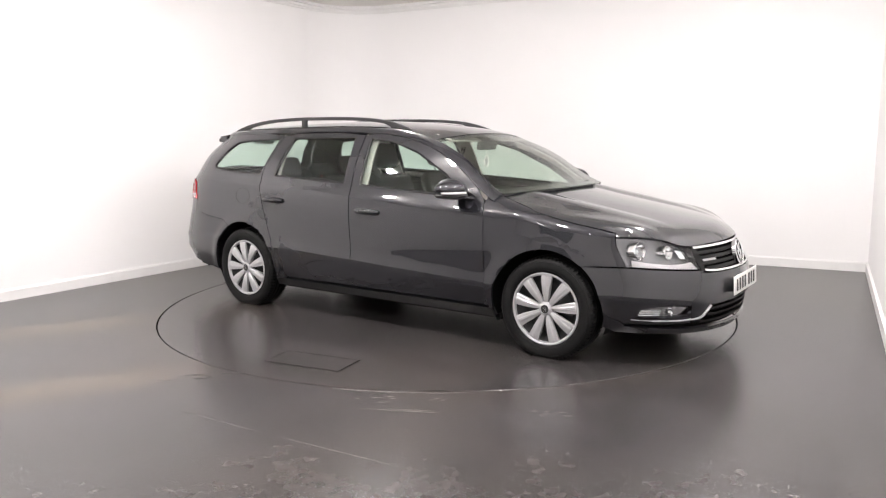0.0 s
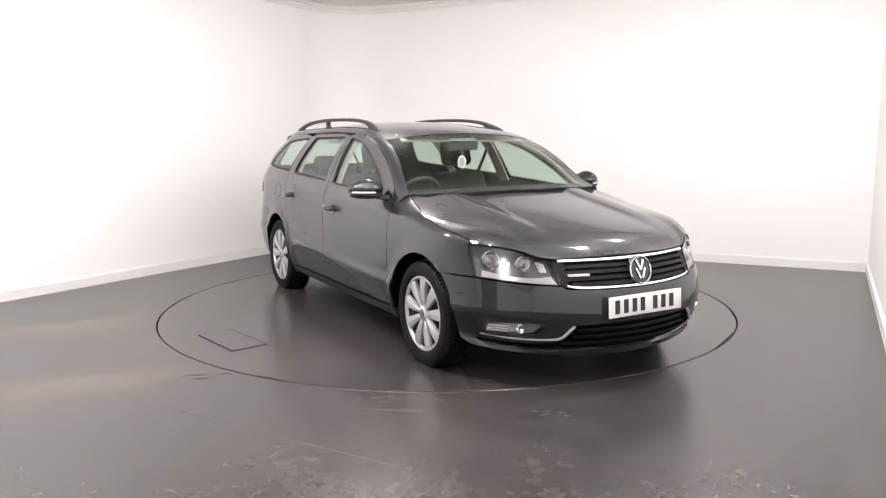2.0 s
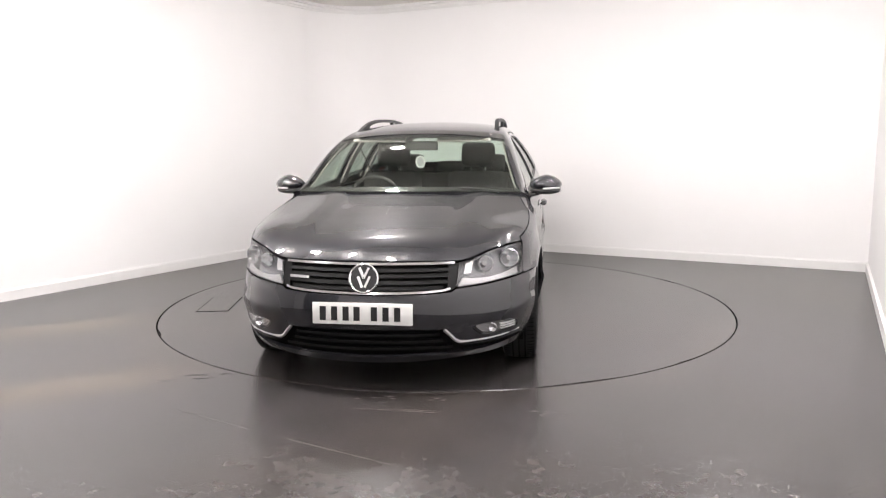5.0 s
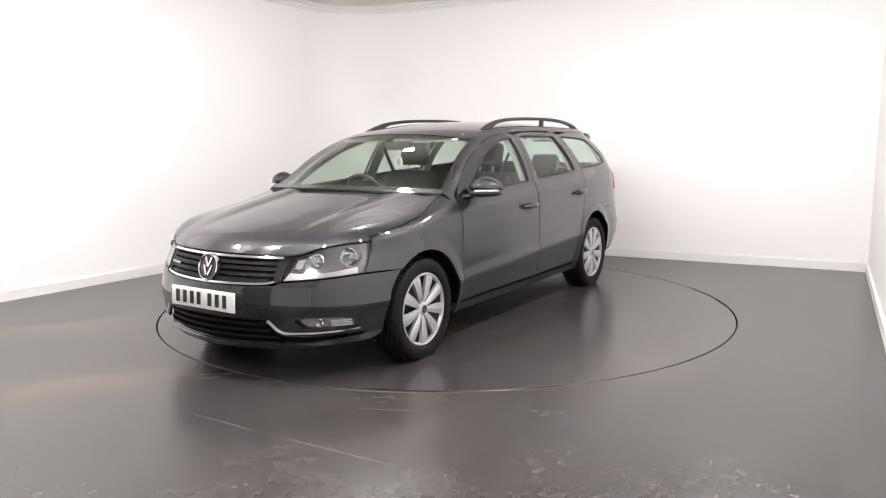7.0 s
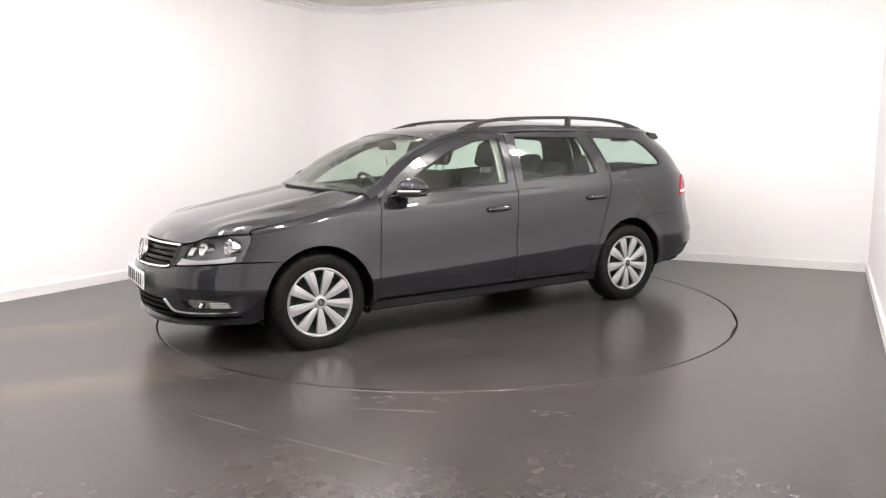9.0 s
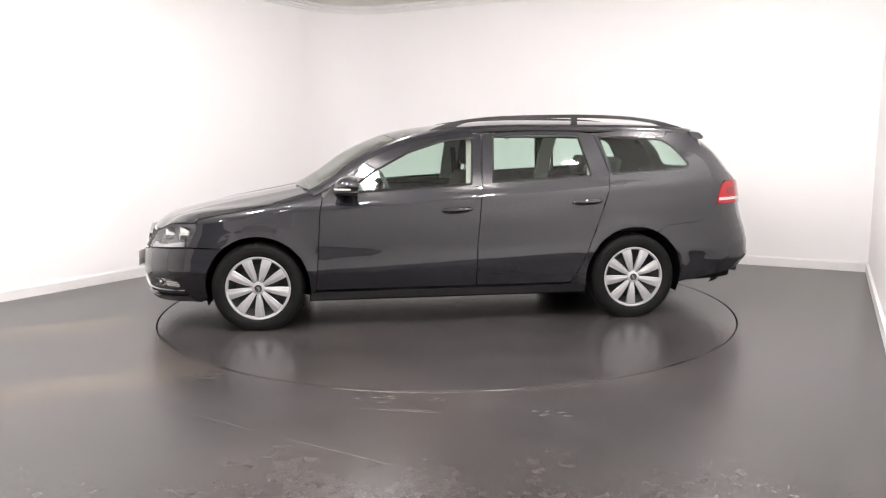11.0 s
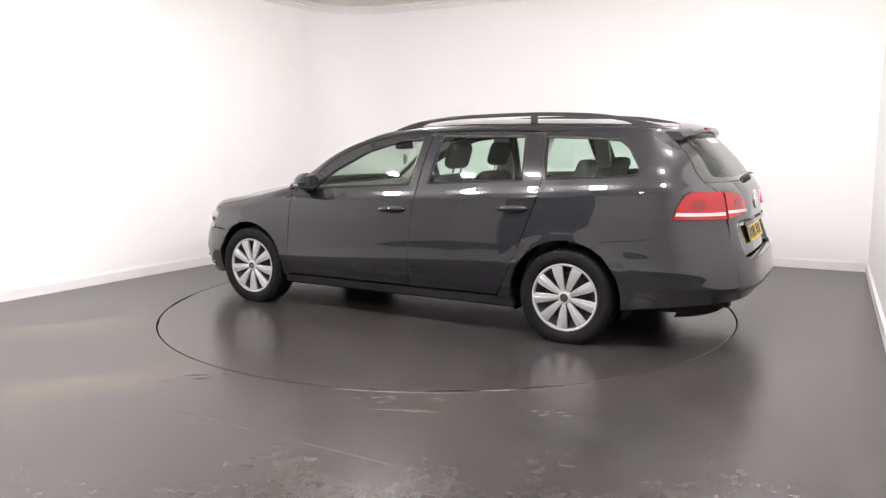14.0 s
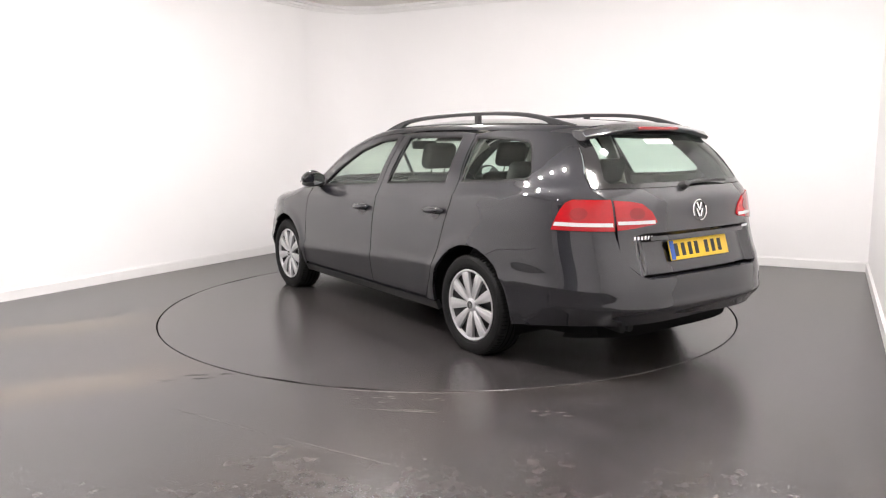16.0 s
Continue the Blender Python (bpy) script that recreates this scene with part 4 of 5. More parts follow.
def build_inner_shell():
    """Dark shell behind the shut lines, the floor pan and the wheel housings."""
    xs = np.linspace(-2.20, 1.68, 60)
    zs = np.linspace(0.235, 0.90, 18)
    for s in (1, -1):
        vs, fs = [], []
        for x in xs:
            for z in zs:
                zz = z if x < 0.9 else min(z, float(hood(x, 0.6)) - 0.05)
                vs.append((x, s * (float(flank(x, zz)) - 0.045), zz))
        n = len(zs)
        for i in range(len(xs) - 1):
            for k in range(n - 1):
                c = (np.array(vs[i * n + k]) + np.array(vs[(i + 1) * n + k + 1])) / 2
                if any(math.hypot(c[0] - a[0], c[2] - a[1]) < a[2] + 0.05 for a in ARCHES):
                    continue
                fs.append((i * n + k, (i + 1) * n + k, (i + 1) * n + k + 1, i * n + k + 1))
        mesh_object("inner_panel", vs, fs, CAVITY, CAR, car=True)
    for xa, fun, dx in ((0, nose, -0.10), (0, stern, 0.13)):
        vs, fs = [], []
        ys = np.linspace(-0.72, 0.72, 40)
        zz = np.linspace(0.20, 0.63 if dx < 0 else 1.0, 20)
        for y in ys:
            for z in zz:
                vs.append((float(fun(y, z)) + dx, y, z))
        n = len(zz)
        for i in range(len(ys) - 1):
            for k in range(n - 1):
                fs.append((i * n + k, (i + 1) * n + k, (i + 1) * n + k + 1, i * n + k + 1))
        mesh_object("inner_panel", vs, fs, CAVITY, CAR, car=True)
    # floor pan
    vs, fs = sheet([(1.0, -0.80), (1.0, 0.80), (-0.98, 0.80), (-0.98, 0.55), (-1.75, 0.55), (-1.75, 0.78), (-2.25, 0.62), (-2.25, -0.62), (-1.75, -0.78), (-1.75, -0.55), (-0.98, -0.55), (-0.98, -0.80)], [], lambda x, y: (x, y, 0.20 + 0.13 * step(-1.0, -1.8, x)), 0.15)
    panel("floor_pan", vs, fs, UNDER, CAR, "dark underbody", 0.03, away=(0, 0, -1))
    vs, fs = sheet([(1.0, -0.56), (1.0, 0.56), (1.72, 0.56), (1.75, 0.72), (2.0, 0.55), (2.1, 0.3), (2.1, -0.3), (2.0, -0.55), (1.75, -0.72), (1.72, -0.56)], [], lambda x, y: (x, y, 0.19 + 0 * x), 0.12)
    panel("engine_tray", vs, fs, UNDER, CAR, "dark engine undertray", 0.02, away=(1.5, 0, -1))
    # wheel housings
    for i, (cx, cz, R) in enumerate(ARCHES):
        for s in (1, -1):
            vs, fs = [], []
            arc = np.linspace(-0.35, math.pi + 0.35, 30)
            for a in arc:
                x, z = cx + (R + 0.012) * math.cos(a), cz + (R + 0.012) * math.sin(a)
                yo = float(flank(x, max(z, 0.2))) - 0.016
                vs += [(x, s * yo, z), (x, s * 0.56, z)]
            for k in range(len(arc) - 1):
                fs.append((2 * k, 2 * k + 1, 2 * k + 3, 2 * k + 2))
            c = len(vs)
            vs.append((cx, s * 0.56, cz))
            for k in range(len(arc) - 1):
                fs.append((c, 2 * k + 1, 2 * k + 3))
            mesh_object("wheel_housing", vs, fs, CAVITY, CAR, car=True)


SPIN = {(1, 1): 111, (1, -1): 88, (-1, 1): 106, (-1, -1): 100}


def build_wheels():
    """Each wheel lies in its own space: z points outwards, y up; the tyre is pressed flat where it stands."""
    wide = [(0.214, 0.080), (0.232, 0.096), (0.258, 0.103), (0.282, 0.101), (0.300, 0.092), (0.311, 0.078), (0.3165, 0.060), (TYRE_R, 0.030)]
    tyre_prof = wide + [(r, -h) for r, h in wide[::-1]]
    rest = -WHEEL_Z + 0.0006

    def press(bm):
        for v in bm.verts:
            if v.co.y < rest:
                v.co.z *= 1 + 1.2 * (rest - v.co.y)
                v.co.y = rest

    tyre_bm = bmesh.new()
    lathe(tyre_bm, tyre_prof, 96)
    press(tyre_bm)
    groove_bm = bmesh.new()
    for zz in (-0.036, 0.0, 0.036):
        lathe(groove_bm, [(TYRE_R - 0.006, zz - 0.004), (TYRE_R + 0.0004, zz - 0.004), (TYRE_R + 0.0004, zz + 0.004), (TYRE_R - 0.006, zz + 0.004)], 96)
    for k in range(76):
        a = 2 * math.pi * k / 76
        for sgn in (1, -1):
            box(groove_bm, TYRE_R - 0.016, TYRE_R - 0.0008, -0.002, 0.002, 0.050, 0.088, 0, Matrix.Rotation(a + 0.02 * sgn, 4, "Z") @ Matrix.Scale(sgn, 4, (0, 0, 1)))
    press(groove_bm)
    wheel = new("wheel")
    tyre = part("tyre", tyre_bm, RUBBER, wheel, "black road tyre with tread grooves")
    part("tread_groove", groove_bm, CAVITY, tyre, smooth=False)
    # raised rings on the sidewall
    for r, h in ((0.240, 0.0995), (0.288, 0.0995)):
        bm = bmesh.new()
        lathe(bm, [(r - 0.002, h - 0.006), (r - 0.0015, h + 0.0012), (r + 0.0015, h + 0.0012), (r + 0.002, h - 0.006)], 72)
        part("sidewall_ring", bm, RUBBER, tyre)
    bm = bmesh.new()
    lathe(bm, [(0.001, 0.035), (0.08, 0.038), (0.10, 0.028), (0.16, 0.030), (0.207, 0.066), (0.213, 0.082), (0.213, -0.08), (0.001, -0.08)], 48, closed=False)
    part("rim", bm, STEEL, wheel, "dark steel rim behind the trim")
    bm = bmesh.new()
    lathe(bm, [(0.203, 0.076), (0.208, 0.090), (0.216, 0.0935), (0.222, 0.092), (0.2245, 0.084), (0.222, 0.074)], 72)
    trim = part("wheel_trim", bm, SILVER, wheel, "silver nine-spoke wheel trim")
    bm = bmesh.new()
    rows = []
    for r, hw, h in ((0.036, 0.0125, 0.080), (0.06, 0.0170, 0.085), (0.10, 0.0235, 0.0905), (0.14, 0.0290, 0.0925), (0.175, 0.0330, 0.0925), (0.198, 0.0345, 0.0910), (0.207, 0.0340, 0.0880)):
        rows.append([bm.verts.new(c) for c in ((r, -hw, h - 0.022), (r, -hw, h - 0.004), (r, -hw * 0.90, h - 0.0015), (r, -hw * 0.36, h), (r, -hw * 0.26, h + 0.0022), (r, hw * 0.26, h + 0.0022), (r, hw * 0.36, h), (r, hw * 0.90, h - 0.0015), (r, hw, h - 0.004), (r, hw, h - 0.022))])
    for a, b in zip(rows, rows[1:]):
        for k in range(9):
            bm.faces.new((a[k], a[k + 1], b[k + 1], b[k]))
    bm.faces.new(rows[0])
    bm.faces.new(rows[-1])
    spoke = part("spoke", bm, SILVER, trim, angle=22)
    for k in range(1, 9):
        o = new("spoke", spoke.data)
        o.parent = trim
        o.matrix_basis = Matrix.Rotation(2 * math.pi * k / 9, 4, "Z")
    bm = bmesh.new()
    lathe(bm, [(0.001, 0.090), (0.027, 0.090), (0.033, 0.086), (0.044, 0.083), (0.048, 0.066), (0.001, 0.066)], 36, closed=False)
    part("hub_cap", bm, SILVER, trim, "round hub cap with a plain emblem")
    bm = bmesh.new()
    lathe(bm, [(0.0005, 0.0903), (0.025, 0.0903), (0.026, 0.0895)], 32, None, False)
    part("hub_disc", bm, INK, trim, "dark emblem disc")
    bm = bmesh.new()
    lathe(bm, [(0.0235, 0.0900), (0.0235, 0.0925), (0.0270, 0.0925), (0.0270, 0.0900)], 32)
    for dx, w in ((0.009, 0.62), (-0.0055, 0.95)):
        for sg in (1, -1):
            box(bm, -0.0098, 0.0098, -0.0024, 0.0024, 0.0904, 0.0922, 0, pose(-dx, sg * 0.0065 * w, 0, 0, 0, -sg * 24))
    part("hub_emblem", bm, CHROME, trim, "plain bright emblem")
    wheel.parent = CAR
    for i, (end, s) in enumerate(SPIN):
        m = pose(SHIFT[0] + 1.356 * end, SHIFT[1] + s * 0.769, WHEEL_Z, 90 if s < 0 else -90, 0, 0) @ pose(0, 0, 0, 0, 0, 0 if s < 0 else 180)
        w = wheel if i == 0 else copy_thing(wheel, m)
        w.parent = CAR
        w.matrix_basis = m
        for o in w.children:
            if o.name.startswith("wheel_trim"):
                o.matrix_basis = Matrix.Rotation(radians(SPIN[(end, s)]), 4, "Z")


build_front_body()
build_side_body()
build_rear_body()
build_inner_shell()
build_wheels()


# ---- car details ----
def band(chart, us, z0, z1, d, mat, name, parent, label="", t=0.01, smooth=True):
    """A strip along the nose or stern between the height curves z0(u) and z1(u), proud by d."""
    vs, fs = [], []
    rows = 4
    for u in us:
        for k in range(rows):
            z = z0(u) + (z1(u) - z0(u)) * k / (rows - 1)
            p = chart(u, z)
            vs.append((float(p[0]) + d, float(p[1]), z))
    for i in range(len(us) - 1):
        for k in range(rows - 1):
            a = i * rows + k
            fs.append((a, a + rows, a + rows + 1, a + 1))
    return panel(name, vs, fs, mat, parent, label, t, away=(0, 0, 0.55))


def emblem(x, z, r, tilt, sign, parent):
    """Chrome ring round nested chevrons on a dark disc."""
    m = Matrix.Translation(placed(x, 0, z)) @ pose(0, 0, 0, 0, sign * (90 - tilt), 0)
    root = new("emblem")
    root.parent = parent
    bm = bmesh.new()
    lathe(bm, [(0.0005, 0.004), (r * 0.9, 0.004), (r * 0.92, -0.012), (0.0005, -0.012)], 40, m, False)
    part("emblem_disc", bm, GLOSS, root, "dark emblem disc")
    bm = bmesh.new()
    lathe(bm, [(r * 0.86, 0.0), (r * 0.87, 0.009), (r * 0.93, 0.013), (r, 0.009), (r * 1.01, -0.012), (r * 0.86, -0.012)], 40, m)
    part("emblem_ring", bm, CHROME, root, "chrome emblem ring")
    bm = bmesh.new()
    for dx, w in ((0.36, 0.62), (-0.22, 0.95)):
        for sg in (1, -1):
            box(bm, -r * 0.40, r * 0.40, -r * 0.095, r * 0.095, 0.003, 0.010, 0.0015, m @ pose(sign * -1 * r * dx, sg * r * 0.26 * w, 0, 0, 0, -sg * 24 * sign), 1)
    part("emblem_mark", bm, CHROME, root, "plain chrome chevrons")


def plate(x, z, tilt, sign, mat, parent, blue):
    m = Matrix.Translation(placed(x, 0, z)) @ pose(0, 0, 0, 0, -tilt * sign, 0)
    bm = bmesh.new()
    box(bm, -0.004, 0.004, -0.26, 0.26, -0.0555, 0.0555, 0.003, m)
    root = part("number_plate", bm, mat, parent, "number plate with plain dark bars")
    s = 0.0046 * sign
    ys = [-0.205, -0.145, -0.085, -0.028, 0.062, 0.122, 0.182]
    for y in ys:
        bm = bmesh.new()
        box(bm, min(s, s * 1.3), max(s, s * 1.3), y * sign - 0.016, y * sign + 0.016, -0.036, 0.036, 0, m)
        part("plate_bar", bm, INK, root, smooth=False)
    if blue:
        bm = bmesh.new()
        box(bm, min(s, s * 1.3), max(s, s * 1.3), 0.222, 0.257, -0.053, 0.053, 0, m)
        ob = part("plate_flash", bm, PLATE_BLUE, parent, "blue plate end", smooth=False)
        ob.parent = root


def build_nose():
    NOSE_TOP = [float(q) for q in nose_top(np.array([0.0, 0.35, 0.46]))]
    # upper grille: dark backing, bars, bright strips
    us = np.linspace(-0.455, 0.455, 41)
    ztop = lambda u: float(np.interp(abs(u), [0, 0.35, 0.46], NOSE_TOP)) - 0.007
    zbot = lambda u: float(np.interp(abs(u), [0, 0.2, 0.34, 0.41, 0.46], [0.518, 0.519, 0.522, 0.527, 0.540]))
    grille = band(front, us, zbot, ztop, -0.032, CAVITY, "grille", CAR, "black radiator grille with bright strips", 0.004)
    for k in range(4):
        f = (0.18, 0.38, 0.60, 0.80)[k]
        us2 = np.linspace(-0.43, 0.43, 33)
        z = lambda u: zbot(0.3 * u) + (ztop(u) - zbot(0.3 * u)) * f
        us2 = [u for u in us2 if z(u) - 0.012 > zbot(u)]
        band(front, us2, lambda u: z(u) - 0.009, lambda u: z(u) + 0.008, -0.010, GRILLE, "grille_bar", grille, "gloss black grille bar", 0.02)
    us3 = np.linspace(-0.455, 0.455, 51)
    band(front, us3, lambda u: ztop(u) - 0.002, lambda u: ztop(u) + 0.010, 0.002, CHROME, "chrome_strip", grille, "bright upper grille strip", 0.012)
    us4 = np.linspace(-0.440, 0.440, 51)
    band(front, us4, lambda u: zbot(u) + 0.000, lambda u: zbot(u) + 0.011, 0.002, CHROME, "chrome_strip", grille, "bright lower grille strip", 0.012)
    for s in (1, -1):
        poly = [(0.425 * s, 0.530), (0.463 * s, 0.540), (0.475 * s, 0.659), (0.425 * s, 0.656)]
        vs, fs = sheet(poly, [], lambda y, z: (nose(y, z) - 0.008, y, z), 0.02)
        panel("grille_corner", vs, fs, GRILLE, grille, "black grille corner beside the headlamp", 0.02, away=(1.0, 0, 0.5))
    band(front, np.linspace(-0.425, -0.309, 6), lambda u: 0.585, lambda u: 0.597, 0.003, SATIN, "grille_badge", grille, "small silver bar badge", 0.004)
    emblem(2.222, 0.595, 0.078, 14, 1, CAR)
    plate(2.276, 0.425, 3, 1, PLATE_W, CAR, False)
    # lower grille
    low = band(front, np.linspace(-0.79, 0.79, 41), lambda u: 0.195, lambda u: 0.345, -0.045, CAVITY, "lower_grille", CAR, "black lower air intake", 0.004)
    for z in (0.232, 0.268, 0.304):
        e = 0.40 if z > 0.25 else 0.45
        if z > 0.29:
            e = 0.385
        band(front, np.linspace(-e, e, 25), lambda u: z - 0.006, lambda u: z + 0.007, -0.014, GRILLE, "grille_bar", low, "gloss black intake bar", 0.025)
    # fog lamps with bright L strips
    for s in (1, -1):
        pts = rounded([(y * s, z) for y, z in FOG], 0.015)
        vs, fs = sheet(pts, [], lambda y, z: (nose(y, z) - 0.030, y, z), 0.03)
        fog = panel("fog_lamp", vs, fs, BLACK, CAR, "fog lamp with clear lens in a dark bezel", 0.006, away=(1.0, 0, 0.3))
        n = len(pts)
        wv = [(float(nose(y, z)) - d, y, z) for y, z in pts for d in (0.002, 0.034)]
        wf = [(2 * i, 2 * ((i + 1) % n), 2 * ((i + 1) % n) + 1, 2 * i + 1) for i in range(n)]
        ob = mesh_object("fog_bezel", wv, wf, GLOSS, fog, car=True)
        lens = [(y * s, z) for y, z in ((0.770, 0.326), (0.735, 0.340), (0.60, 0.342), (0.560, 0.332), (0.598, 0.292), (0.768, 0.291))]
        vs, fs = sheet(rounded(lens, 0.012), [], lambda y, z: (nose(y, z) - 0.022, y, z), 0.03)
        panel("reflector", vs, fs, REFLECTOR, fog, "bright fog lamp reflector", 0.004, away=(1.0, 0, 0.3))
        bm = bmesh.new()
        for dy, r in ((0.650, 0.021), (0.0, 0)):
            if r:
                m = Matrix.Translation(placed(float(nose(dy, 0.312)) - 0.020, s * dy, 0.312)) @ pose(0, 0, 0, 0, 90, 0)
                lathe(bm, [(0.0005, 0.004), (r * 0.5, 0.006), (r * 0.8, 0.012), (r, 0.014), (r * 1.05, 0.0)], 20, m, False)
        part("bowl", bm, CHROME, fog)
        for k in range(3):
            z = 0.296 + 0.013 * k
            bm = bmesh.new()
            tube(bm, [(float(nose(y, z)) - 0.018, s * y, z) for y in np.linspace(0.690, 0.762, 6)], 0.0035, 6)
            part("rib", mesh_from(bm), LENS_W, fog)
        vs, fs = sheet(pts, [], lambda y, z: (nose(y, z) - 0.004, y, z), 0.03)
        ob = panel("lens", vs, fs, CLEAR, fog, "clear lens", 0.002, away=(1.0, 0, 0.3))
        ob.visible_shadow = False
        line = [(0.412, 0.330), (0.435, 0.306), (0.462, 0.274), (0.485, 0.262), (0.52, 0.259), (0.61, 0.259), (0.70, 0.263), (0.782, 0.270)]
        bm = bmesh.new()
        tube(bm, [(float(nose(y, z)) + 0.001, s * y, z) for y, z in line], [0.009, 0.0095, 0.009, 0.008, 0.006, 0.005, 0.0045, 0.003], 8)
        part("chrome_strip", mesh_from(bm), SATIN, CAR, "bright L-shaped bumper strip")
        # head lamps
        edge = [(float(flank(x, z)), z) for x, z in ((1.815, 0.578), (1.781, 0.64), (1.756, 0.69))]
        ys = np.linspace(float(flank(1.748, 0.715)) - 0.004, 0.478, 14)
        top = [(y, float(z) - 0.005) for y, z in zip(ys, nose_top(ys))]
        outline = [(y, z + 0.004) for y, z in HEADLAMP_LOW[::-1]] + edge[0:] + top
        outline = [(y * s, z) for y, z in outline]
        vs, fs = sheet(outline, [], lambda y, z: (nose(y, z) - 0.065, y, z), 0.03)
        head = panel("headlamp", vs, fs, SHELL, CAR, "halogen headlamp with clear lens and twin bowls", 0.004, away=(1.0, 0, 0.6))
        n = len(outline)
        wv = [(float(nose(y, z)) - d, y, z) for y, z in outline for d in (0.001, 0.068)]
        mesh_object("surround", wv, [(2 * i, 2 * ((i + 1) % n), 2 * ((i + 1) % n) + 1, 2 * i + 1) for i in range(n)], GLOSS, head, car=True)
        for y, z, r in ((0.722, 0.654, 0.050), (0.600, 0.640, 0.040)):
            bm = bmesh.new()
            m = Matrix.Translation(placed(float(nose(y, z)) - 0.056, s * y, z)) @ pose(0, 0, 0, 0, 84, s * 14)
            lathe(bm, [(0.0005, -0.012), (r * 0.3, -0.008), (r * 0.6, 0.002), (r * 0.85, 0.020), (r * 0.95, 0.034), (r, 0.037), (r * 1.06, 0.034), (r * 1.06, -0.02)], 32, m, False)
            part("bowl", bm, CHROME, head, "mirror-bright lamp bowl", angle=25)
            bm = bmesh.new()
            lathe(bm, [(0.0005, 0.020), (0.008, 0.018), (0.011, 0.008), (0.011, -0.012)], 16, m, False)
            part("bulb", bm, SATIN, head)
        # bright sweep along the lamp's lower edge
        vs, fs = sheet([(y * s, z) for y, z in ((0.476, 0.544), (0.56, 0.550), (0.66, 0.559), (0.775, 0.574), (0.768, 0.606), (0.70, 0.588), (0.62, 0.577), (0.55, 0.578), (0.50, 0.585))], [], lambda y, z: (nose(y, z) - 0.016, y, z), 0.02)
        panel("light_bar", vs, fs, SATIN, head, "pale light bar", 0.012, away=(1.0, 0, 0.5))
        vs, fs = sheet([(y * s, z) for y, z in ((0.500, 0.600), (0.535, 0.600), (0.545, 0.662), (0.507, 0.650))], [], lambda y, z: (nose(y, z) - 0.040, y, z), 0.02)
        panel("reflector", vs, fs, REFLECTOR, head, "indicator reflector", 0.01, away=(1.0, 0, 0.5))
        vs, fs = sheet(outline, [], lambda y, z: (nose(y, z) - 0.001, y, z), 0.03)
        ob = panel("lens", vs, fs, CLEAR, head, "clear lens", 0.002, away=(1.0, 0, 0.6))
        ob.visible_shadow = False


def build_mirrors():
    for s in (1, -1):
        root = new("door_mirror")
        root.parent = CAR
        tagged(root, "body-coloured door mirror with a white indicator strip")
        bm = bmesh.new()
        bmesh.ops.create_uvsphere(bm, u_segments=32, v_segments=20, radius=1)
        for v in bm.verts:
            x, y, z = v.co
            x = x * 0.115 if x > 0 else x * 0.035
            k = 1 - 0.25 * max(0, -y)
            zz = z * (0.070 if z > 0 else 0.060) * (1 - 0.25 * max(0, y) ** 2)
            v.co = (0.690 + x - 0.035 * max(0, y), s * (0.925 + y * 0.112), 0.985 + zz * k)
        part("mirror_shell", mesh_from(bm), PAINT, root)
        bm = bmesh.new()
        bmesh.ops.create_uvsphere(bm, u_segments=28, v_segments=14, radius=1)
        for v in bm.verts:
            x, y, z = v.co
            x = x * 0.118 if x > 0 else x * 0.033
            v.co = (0.690 + x - 0.035 * max(0, y), s * (0.922 + y * 0.108), 0.946 + z * 0.028)
        part("mirror_base", mesh_from(bm), BLACK, root, "black mirror underside")
        bm = bmesh.new()
        tube(bm, [(0.775, s * 0.800, 0.918), (0.765, s * 0.835, 0.924), (0.735, s * 0.89, 0.936)], [0.040, 0.030, 0.026], 12, False, 0.55)
        part("mirror_arm", mesh_from(bm), GLOSS, root, "black mirror arm")
        bm = bmesh.new()
        pts = []
        for a in np.linspace(0.35, 1.75, 12):
            pts.append((0.690 + 0.116 * math.sin(a) - 0.035 * max(0, math.cos(a)) + 0.001, s * (0.925 + 0.110 * math.cos(a)), 0.964))
        tube(bm, pts, [0.004] + [0.0075] * 10 + [0.004], 8)
        part("indicator", mesh_from(bm), LENS_W, root, "white indicator lens")
        bm = bmesh.new()
        lathe(bm, [(0.0005, 0.001), (0.95, 0.001), (1.0, -0.003), (0.0005, -0.004)], 36, Matrix.Translation((0.655, s * 0.925, 0.987)) @ pose(0, 0, 0, 0, -90, 0) @ Matrix.Diagonal((0.052, 0.095, 1.4, 1)), False)
        part("mirror_glass", mesh_from(bm), CHROME, root, "mirror glass")
        # triangular foot plate on the door
        vs, fs = sheet([(0.845, 0.935), (0.725, 0.932), (0.722, 0.985)], [], lambda x, z: (x, s * (flank(x, z) + 0.004), z), 0.03)
        panel("mirror_foot", vs, fs, GLOSS, root, "black mirror foot plate", 0.01, away=(0.78, 0, 0.9))


